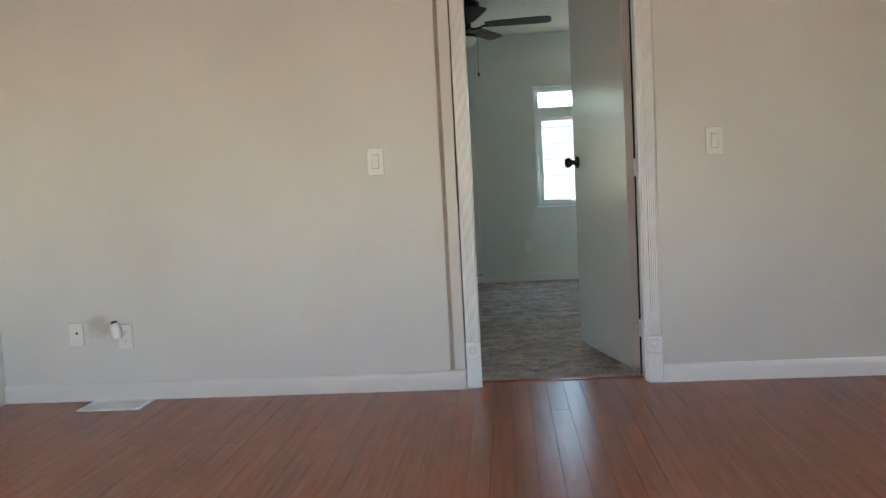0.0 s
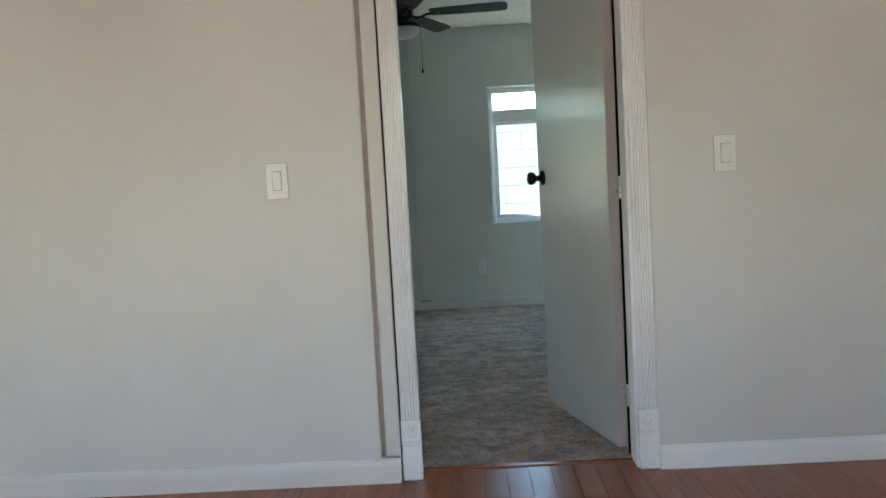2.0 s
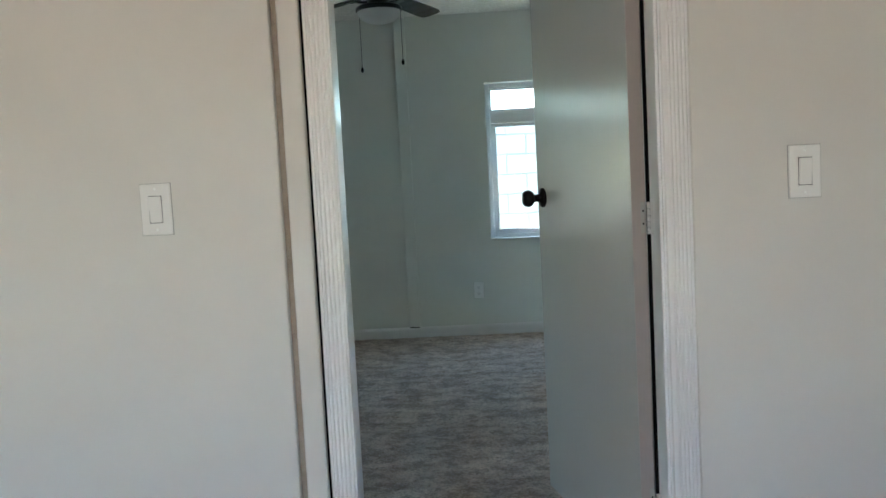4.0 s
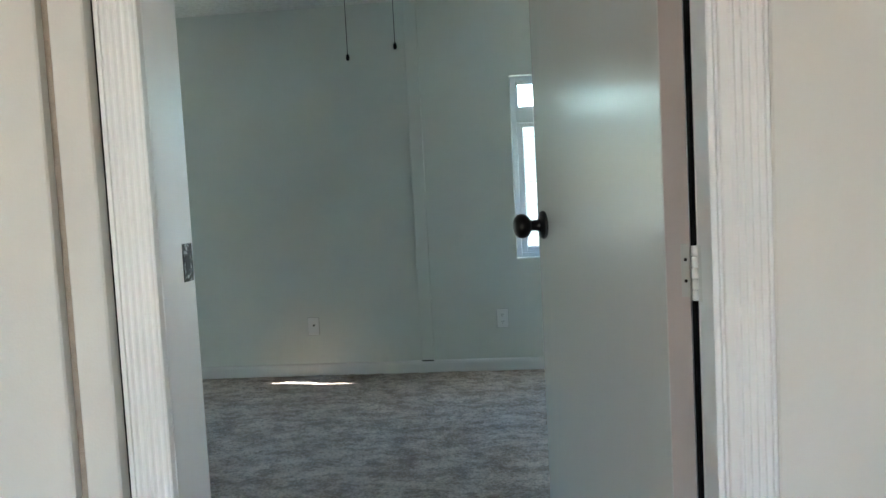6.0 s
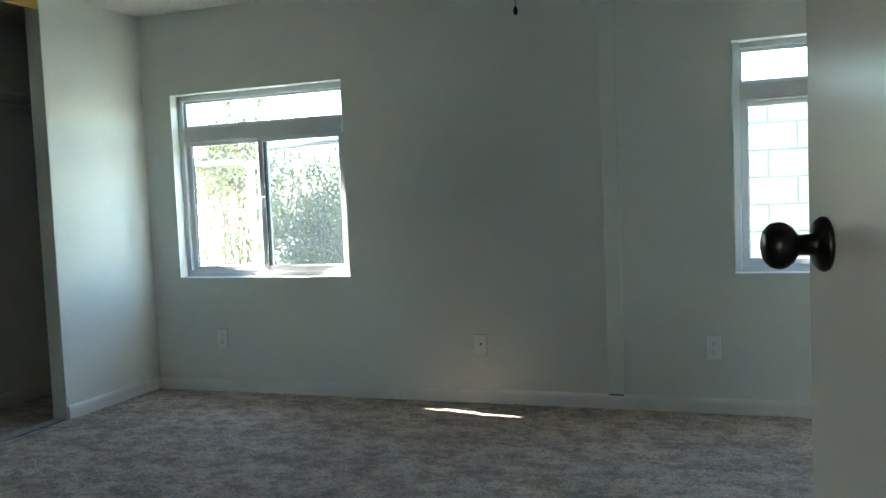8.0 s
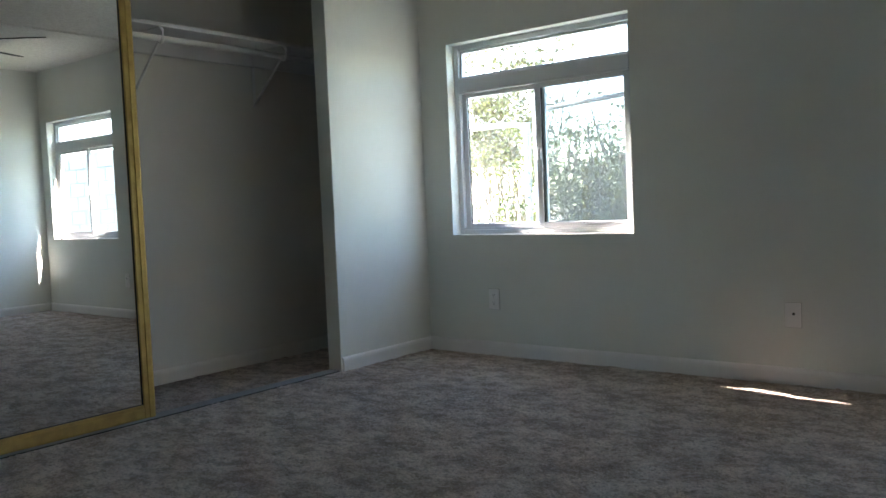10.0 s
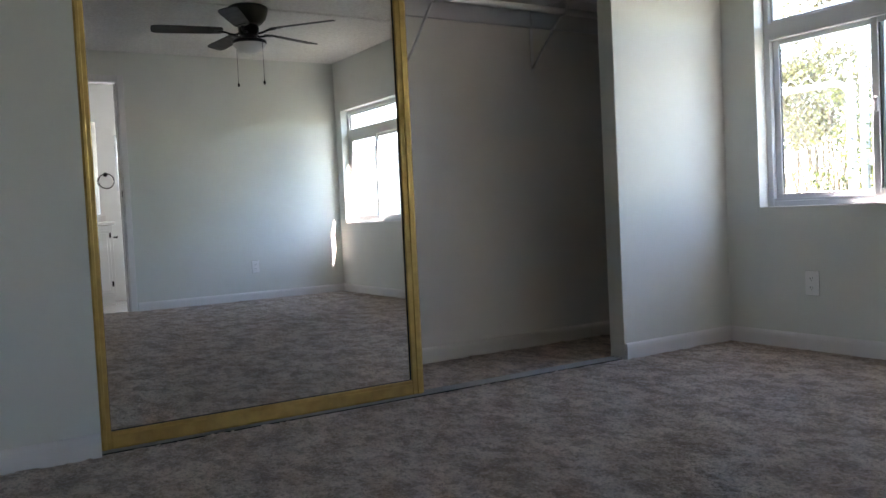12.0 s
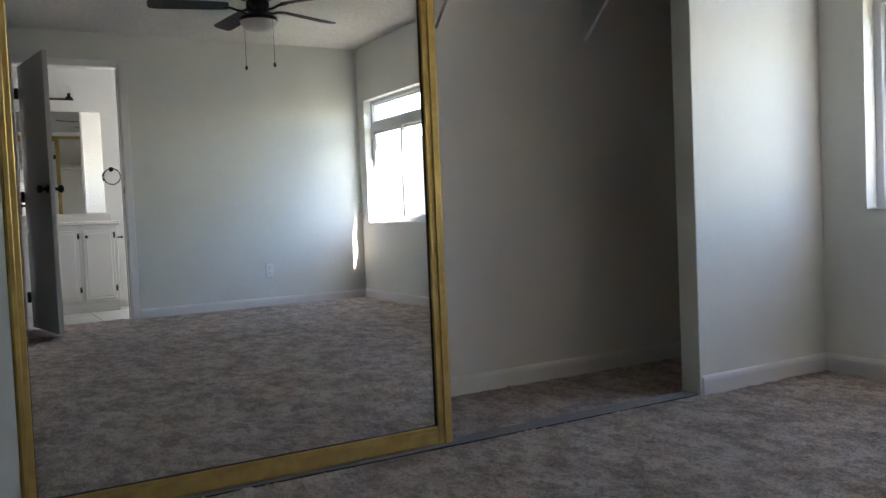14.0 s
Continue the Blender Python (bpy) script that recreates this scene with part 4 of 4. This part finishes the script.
part("head_casing", boxes(((BED_X1 - 0.015, BATH_Y0 + 0.008, BATH_TOP - 0.008), (BED_X1, BATH_Y1 - 0.008, BATH_TOP + 0.052)), bevel=0.004), M_TRIM, bd)
part("strike_plate", boxes(((X0 + 0.012, BATH_Y1 - 0.018, 1.09), (X0 + 0.045, BATH_Y1 - 0.0155, 1.155)), bevel=0.0006), M_BLACK, bd, "black strike plate")

bath_door = empty_thing("bathroom_door", pose(BED_X1 - 0.020, 5.475, FLOOR, 0, 0, 90 + 80.5), "white painted bathroom door standing open into the bedroom", "door")
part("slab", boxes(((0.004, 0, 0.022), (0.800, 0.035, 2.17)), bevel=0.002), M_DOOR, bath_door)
knob_set(0.740, 0.035, KNOB_Z, 1, bath_door)
knob_set(0.740, 0.0, KNOB_Z, -1, bath_door)
part("latch_plate", boxes(((0.7995, 0.006, KNOB_Z - 0.028), (0.8015, 0.029, KNOB_Z + 0.028)), bevel=0.0006), M_CHROME, bath_door, "steel latch plate")
for hz in (0.25, 1.08, 1.93):
    z = hz - FLOOR
    hinge = part("hinge", boxes(((-0.004, 0.020, z - 0.045), (0.0045, 0.064, z + 0.045)), bevel=0.0006), M_BLACK, bath_door, "black butt hinge")
    part("hinge_knuckle", lathe([(0, z - 0.045), (0.006, z - 0.045), (0.006, z + 0.045), (0, z + 0.045)], 12), M_BLACK, hinge, at=pose(0.006, 0.042, 0))

van = empty_thing("vanity_cabinet", pose(3.22, 0, FLOOR), "white painted bathroom vanity with black knobs and hinges", "cabinet")
VY0, VY1, VH = 4.64, 6.285, 0.85
part("carcass", boxes(((0.0, VY0, 0.10), (0.495, VY1, VH)), ((0.045, VY0, 0.0), (0.495, VY1 - 0.004, 0.10)), bevel=0.002), M_CABINET, van)
for a, b, hinge_side in ((5.965, 6.250, 1), (5.64, 5.925, 1), (5.315, 5.60, 1), (4.99, 5.275, 1), (4.68, 4.95, 1)):
    d = part("cabinet_door", boxes(((-0.018, a, 0.125), (-0.001, b, VH - 0.05)), bevel=0.003), M_CABINET, van)
    part("raised_panel", boxes(((-0.024, a + 0.028, 0.155), (-0.0175, b - 0.028, VH - 0.08)), bevel=0.005), M_CABINET, d)
    ky = a + 0.035 if hinge_side > 0 else b - 0.035
    bm = lathe([(0.005, 0.0), (0.005, 0.012), (0.013, 0.016), (0.014, 0.022), (0.009, 0.027), (0, 0.028)], 16)
    bm.transform(pose(-0.018, ky, VH - 0.11, 0, -90, 0))
    part("knob", bm, M_BLACK, d, "black round knob")
    hy = b if hinge_side > 0 else a
    for hz in (0.20, VH - 0.13):
        part("hinge", boxes(((-0.021, hy - 0.006, hz), (-0.001, hy + 0.013, hz + 0.055)), bevel=0.002), M_BLACK, d, "black surface hinge")
top = empty_thing("bathroom_countertop", pose(3.19, 0, FLOOR + VH), "white cultured marble countertop with backsplash", "countertop")
part("slab", boxes(((0.0, VY0 - 0.01, 0.0), (0.527, VY1 + 0.025, 0.038)), bevel=0.006), M_COUNTER, top)
part("backsplash", boxes(((0.507, VY0 - 0.01, 0.038), (0.527, VY1 + 0.025, 0.115)), bevel=0.003), M_COUNTER, top)
thing("vanity_mirror", boxes(((BX1 - 0.007, 4.75, 0.955), (BX1 - 0.001, 6.262, 1.985)), bevel=0.001), M_MIRROR, "frameless wall mirror above the vanity", "mirror")
lf = empty_thing("vanity_light", pose(BX1, 5.72, 2.10), "black bar vanity light with clear glass shades", "wall lamp")
part("back_plate", boxes(((-0.02, -0.06, -0.05), (0, 0.06, 0.05)), bevel=0.004), M_BLACK, lf)
part("bar", boxes(((-0.085, -0.29, -0.010), (-0.065, 0.29, 0.010)), ((-0.066, -0.012, -0.010), (-0.02, 0.012, 0.010)), bevel=0.002), M_BLACK, lf)
for yy in (-0.25, 0.0, 0.25):
    part("socket", lathe([(0, 0.012), (0.032, 0.013), (0.034, 0.02), (0.016, 0.03), (0.016, 0.06), (0, 0.06)], 20), M_BLACK, lf, at=pose(-0.075, yy, 0))
    part("bulb", lathe([(0.009, 0.06), (0.011, 0.075), (0.017, 0.10), (0.013, 0.125), (0.0, 0.145)], 16), M_FROST, lf, "candle-shaped bulb", at=pose(-0.075, yy, 0))
ring = empty_thing("towel_ring", pose(BX1, 6.335, 1.40), "black metal towel ring on the bathroom wall", "towel ring")
bm = lathe([(0, 0), (0.024, 0), (0.025, 0.008), (0.011, 0.014), (0.010, 0.045), (0.014, 0.05), (0, 0.053)], 20)
bm.transform(pose(0, 0, 0, 0, -90, 0))
part("mount", bm, M_BLACK, ring)
part("hoop", tube([(-0.046, 0.082 * math.sin(2 * math.pi * k / 40), -0.075 + 0.082 * math.cos(2 * math.pi * k / 40)) for k in range(40)], 0.0055, 8, True), M_BLACK, ring)
tp = empty_thing("paper_holder", pose(3.45, VY1 - 0.003, 0.70), "black toilet paper holder arm on the vanity's side", "paper holder")
bm = lathe([(0, 0), (0.022, 0), (0.022, 0.006), (0.008, 0.01), (0.008, 0.06), (0, 0.062)], 16)
bm.transform(pose(0, 0, 0, -90, 0, 0))
part("mount", bm, M_BLACK, tp)
part("arm", tube([(0.0, 0.055, 0), (-0.05, 0.06, 0.0), (-0.13, 0.06, -0.004), (-0.14, 0.06, 0.01)], 0.008, 10), M_BLACK, tp)
thing("trim_tile_edge", boxes(((BED_X1 + 0.048, BATH_Y0 + 0.016, FLOOR - 0.02), (BED_X1 + 0.064, BATH_Y1 - 0.016, FLOOR + 0.004)), bevel=0.002), M_GALV, kind="structure")

# ---------------------------------------------------------------- outside
GZ = -0.55
thing("ground", boxes(((-400, OUT_Y - 30, GZ - 0.3), (400, 800, GZ)), bevel=0.0), M_DIRT, kind="structure")


def chain_fence(name, a, b, z0, z1, label, gate=False):
    """Chain-link panel between two plan points, with posts, top rail and woven wire."""
    a, b = Vector((*a, 0)), Vector((*b, 0))
    L = (b - a).length
    ob = empty_thing(name, Matrix.Translation(a) @ pose(0, 0, 0, 0, 0, math.degrees(math.atan2(b.y - a.y, b.x - a.x))), label, "gate" if gate else "fence")
    for x in (0, L):
        post = part("post", tube([(x, 0, z0 if not gate else z0 + 0.06), (x, 0, z1 + (0.10 if not gate else 0))], 0.030, 12), M_GALV, ob)
        if not gate:
            part("post_cap", lathe([(0, z1 + 0.14), (0.02, z1 + 0.135), (0.034, z1 + 0.115), (0.036, z1 + 0.09), (0, z1 + 0.09)], 14), M_GALV, post, at=pose(x, 0, 0))
    if gate:
        r = 0.14
        pts = [(0, 0, z1)] + [(L - r + r * math.sin(u), 0, z1 - r + r * math.cos(u)) for u in [math.pi / 2 * k / 6 for k in range(7)]] + [(L, 0, z0 + 0.06)]
        part("frame_rail", tube(pts, 0.024, 10), M_GALV, ob)
        part("bottom_rail", tube([(0, 0, z0 + 0.08), (L, 0, z0 + 0.08)], 0.02, 10), M_GALV, ob)
        loops = [(L * k / 160, 0, z1 + 0.05 + 0.024 * math.sin(k * 0.42)) for k in range(161)]
        part("looped_wire", tube(loops, 0.004, 6), M_GALV, ob, "wavy wire along the top rail")
    else:
        part("top_rail", tube([(0, 0, z1), (L, 0, z1)], 0.021, 10), M_WIRE, ob)
    wires = []
    H = z1 - z0 - 0.1
    step = 0.06
    k = -H
    while k < L:
        for s in (1, -1):
            p, q = (k, 0), (k + H, H)
            x0, h0, x1, h1 = p[0], 0.0, q[0], H
            if x0 < 0:
                h0, x0 = -x0, 0
            if x1 > L:
                h1, x1 = H - (x1 - L), L
            if x1 - x0 > 0.02:
                if s < 0:
                    h0, h1 = H - h0, H - h1
                wires.append(((x0, 0.003 * s, z0 + 0.1 + h0), (x1, 0.003 * s, z0 + 0.1 + h1)))
        k += step
    vs, fs = [], []
    for p, q in wires:
        p, q = Vector(p), Vector(q)
        side = Vector(((q - p).z, 0, -(q - p).x)).normalized() * 0.0011
        out = Vector((0, 0.0011, 0))
        n = len(vs)
        for c in (p, q):
            vs += [tuple(c + side), tuple(c + out), tuple(c - side), tuple(c - out)]
        for i in range(4):
            j = (i + 1) % 4
            fs.append((n + i, n + j, n + 4 + j, n + 4 + i))
    me = bpy.data.meshes.new("wire_mesh")
    me.from_pydata(vs, [], fs)
    me.materials.append(M_WIRE)
    w = new("wire_mesh", me)
    w.parent = ob
    return ob


chain_fence("chain_link_gate", (-4.75, 10.35), (-3.235, 10.35), GZ, 1.60, "galvanised chain-link gate with a rounded tube frame", True)
chain_fence("chain_link_fence", (-3.155, 10.38), (-2.12, 10.02), GZ, 1.70, "galvanised chain-link fence overgrown with vines")


def shrub(name, x, y, height, spread, leaves, seed, label, category="shrub", stems=12, leaf=None, low=0.0, size=(0.022, 0.05), trunk=0.0):
    """Branching stems and many small folded leaves in clumps, with an uneven outline; no leaf under the height low."""
    rnd = random.Random(seed)
    ob = empty_thing(name, pose(x, y, GZ), label, category, "garden shrubs")
    tips = []
    bm = bmesh.new()
    for s in range(stems):
        a = rnd.uniform(0, 6.283)
        r = rnd.uniform(0.2, 1.0) * spread
        h = height * rnd.uniform(0.55, 1.0)
        pts = []
        for k in range(6):
            u = k / 5
            pts.append((r * math.cos(a) * u ** 1.3 + rnd.uniform(-0.12, 0.12) * u, r * math.sin(a) * u ** 1.3 * 0.7 + rnd.uniform(-0.12, 0.12) * u, h * u))
        sub = tube(pts, 0.007, 5)
        me = bpy.data.meshes.new("stem")
        sub.to_mesh(me)
        sub.free()
        bm.from_mesh(me)
        bpy.data.meshes.remove(me)
        for k in range(6):
            u = rnd.uniform(0.2, 1.0)
            i = min(4, int(u * 5))
            p = Vector(pts[i]).lerp(Vector(pts[i + 1]), u * 5 - i)
            p += Vector((rnd.gauss(0, 0.2), rnd.gauss(0, 0.2), rnd.gauss(0, 0.12)))
            if p.z > low:
                tips.append((p, rnd.choice((0.05, 0.09, 0.15, 0.2)), rnd.random()))
    part("stems", bm, M_BARK, ob)
    if trunk:
        bends = [(rnd.uniform(-0.05, 0.05), rnd.uniform(-0.05, 0.05), height * 0.8 * k / 7) for k in range(8)]
        part("trunk", tube(bends, trunk, 9), M_BARK, ob)
    vs, fs = [], []
    while len(fs) < 2 * leaves:
        c, rr, lift = rnd.choice(tips)
        p = c + Vector((rnd.gauss(0, rr), rnd.gauss(0, rr), rnd.gauss(0, rr * 0.8)))
        if p.z < low:
            continue
        q = Euler((rnd.uniform(-1.1, 1.1), rnd.uniform(-1.1, 1.1), rnd.uniform(0, 6.28))).to_matrix()
        l = rnd.uniform(*size)
        w = l * rnd.uniform(0.28, 0.42)
        n = len(vs)
        for lx, ly, lz in ((0, 0, 0), (l * 0.45, w, l * 0.14), (l, 0, 0), (l * 0.45, -w, l * 0.14)):
            vs.append(tuple(p + q @ Vector((lx, ly, lz))))
        fs += [(n, n + 1, n + 2), (n, n + 2, n + 3)]
    me = bpy.data.meshes.new("leaves")
    me.from_pydata(vs, [], fs)
    me.materials.append(leaf or M_LEAF)
    f = new("leaves", me)
    f.parent = ob
    return ob


# vines that fill the fence beside the gate post
shrub("vine_shrub", -2.95, 10.75, 2.25, 0.35, 5600, 3, "leafy yellow-green vine climbing the fence beside the gate", stems=14, size=(0.025, 0.055))
shrub("vine_shrub", -2.45, 10.65, 2.3, 0.4, 6000, 5, "yellow-green vine against the wire fence", stems=14, trunk=0.035, size=(0.025, 0.055))
shrub("vine_shrub", -2.85, 11.5, 2.3, 0.6, 11000, 6, "dense brown-green vine thicket behind the fence", stems=18, leaf=M_DRY, size=(0.028, 0.06))
shrub("vine_shrub", -3.3, 12.3, 2.4, 0.6, 9000, 8, "green thicket behind the fence", stems=18, size=(0.028, 0.06))
shrub("vine_shrub", -1.6, 11.2, 2.3, 0.6, 6000, 17, "low green shrub by the fence", size=(0.028, 0.06))
# looser growth behind the gate, open below
shrub("dry_shrub", -4.15, 11.6, 2.6, 0.55, 3400, 7, "loose grey-green shrub with bare stems behind the gate", stems=12, leaf=M_DRY, low=1.75, size=(0.025, 0.055))
shrub("dry_shrub", -4.9, 12.2, 2.7, 0.8, 4000, 11, "pale dry shrub behind the wire gate", stems=12, leaf=M_DRY, low=1.9, size=(0.025, 0.055))
shrub("dry_shrub", -5.6, 13.2, 2.75, 0.9, 4600, 13, "wide grey-green shrub at the yard's edge", stems=14, leaf=M_DRY, low=1.9, size=(0.025, 0.055))
shrub("vine_shrub", -3.68, 10.95, 2.2, 0.25, 1400, 19, "thin green vine hanging on the gate's end", stems=8, low=0.8, size=(0.022, 0.05))
shrub("sparse_tree", -4.5, 11.9, 4.0, 1.3, 420, 29, "thin leafy branches reaching above the vines", "tree", stems=12, leaf=M_DRY, low=2.5, size=(0.04, 0.08))
shrub("sparse_tree", -5.2, 13.0, 4.3, 1.6, 600, 23, "sparse tall twigs with few leaves above the gate", "tree", stems=14, leaf=M_DRY, low=2.6, size=(0.05, 0.09))

# painted block wall facing the second window
bw = empty_thing("block_wall", pose(0.1, 10.45, GZ), "white painted concrete block boundary wall", "wall")
part("mortar", boxes(((0, 0.010, 0), (9.2, 0.185, 2.42))), M_MORTAR, bw)
bl_me = mesh_of("block", boxes(((0.005, 0, 0.005), (0.395, 0.19, 0.195)), bevel=0.004), M_BLOCK)
for r in range(12):
    for c in range(23):
        x = c * 0.4 - (0.2 if r % 2 else 0)
        if x < -0.01:
            continue
        b = new("block", bl_me)
        b.parent, b.matrix_basis = bw, pose(x, 0, r * 0.2)

# ---------------------------------------------------------------- floor pieces
# bathroom tiles
bt = thing("floor_bathroom", boxes(((BED_X1 + 0.056, 4.62, FLOOR - 0.03), (BX1, 7.25, FLOOR - 0.003))), M_GROUT_SHADE, kind="structure")
TS = 0.44
tile_me = mesh_of("tile", boxes(((0.002, 0.002, 0), (TS - 0.002, TS - 0.002, 0.007)), bevel=0.0015), M_TILE)
for i in range(3):
    for j in range(6):
        t = new("tile", tile_me)
        t.parent, t.matrix_basis = bt, pose(BED_X1 + 0.066 + i * TS, 4.68 + j * TS, FLOOR - 0.006)

# living room planks along the walk
fl = thing("floor", boxes(((-2.15, -2.6, FLOOR - 0.03), (3.4, 4.268, FLOOR - 0.012))), M_SUBFLOOR, kind="structure")
rnd = random.Random(21)
PW = 0.0865
near, far = [], []
x = -2.15
while x < 3.4:
    y1 = 4.266
    y = y1 - rnd.uniform(0.3, 1.2)
    while y1 > -2.58:
        y = max(y, -2.6)
        rec = (x, min(x + PW, 3.4), y, y1)
        (near if y1 > 1.9 and -2.2 < x < 2.4 else far).append(rec)
        y1 = y
        y = y1 - rnd.choice((0.9, 1.05, 1.2, 1.35))
    x += PW


def plank_bm(lo, hi):
    bm = bmesh.new()
    box(bm, lo, hi)
    bmesh.ops.bevel(bm, geom=[e for e in bm.edges if all(v.co.z > hi[2] - 1e-6 for v in e.verts)], offset=0.0008, segments=1, affect="EDGES")
    return bm


for i, (x0, x1, y0, y1) in enumerate(near):
    if i >= 300 or (x0 < JX0 - 0.03 or x1 > JX1 + 0.03) and y1 > LIV_Y:
        y1 = min(y1, LIV_Y - 0.001) if (x0 < JX0 - 0.03 or x1 > JX1 + 0.03) else y1
    if y1 - y0 < 0.02:
        continue
    if i < 300:
        p = part("plank", plank_bm((-(x1 - x0) / 2 + 0.0003, -(y1 - y0) / 2 + 0.0003, -0.012), ((x1 - x0) / 2 - 0.0003, (y1 - y0) / 2 - 0.0003, 0)), M_PLANK, fl, at=pose((x0 + x1) / 2, (y0 + y1) / 2, FLOOR + rnd.uniform(-0.0003, 0.0001), rnd.uniform(-0.02, 0.02), rnd.gauss(0, 0.25), 0))
    else:
        far.append((x0, x1, y0, y1))
vs, fs = [], []
for x0, x1, y0, y1 in far:
    n = len(vs)
    for z, e in ((FLOOR - 0.012, 0.0006), (FLOOR - 0.0012, 0.0006), (FLOOR, 0.002)):
        vs += [(x0 + e, y0 + e, z), (x1 - e, y0 + e, z), (x1 - e, y1 - e, z), (x0 + e, y1 - e, z)]
    for a in (0, 4):
        for i in range(4):
            j = (i + 1) % 4
            fs.append((n + a + i, n + a + j, n + a + 4 + j, n + a + 4 + i))
    fs.append((n + 8, n + 9, n + 10, n + 11))
me = bpy.data.meshes.new("plank_field")
me.from_pydata(vs, [], fs)
me.materials.append(M_PLANK)
pf = new("plank_field", me)
pf.parent = fl
tagged(pf, kind="stuff")
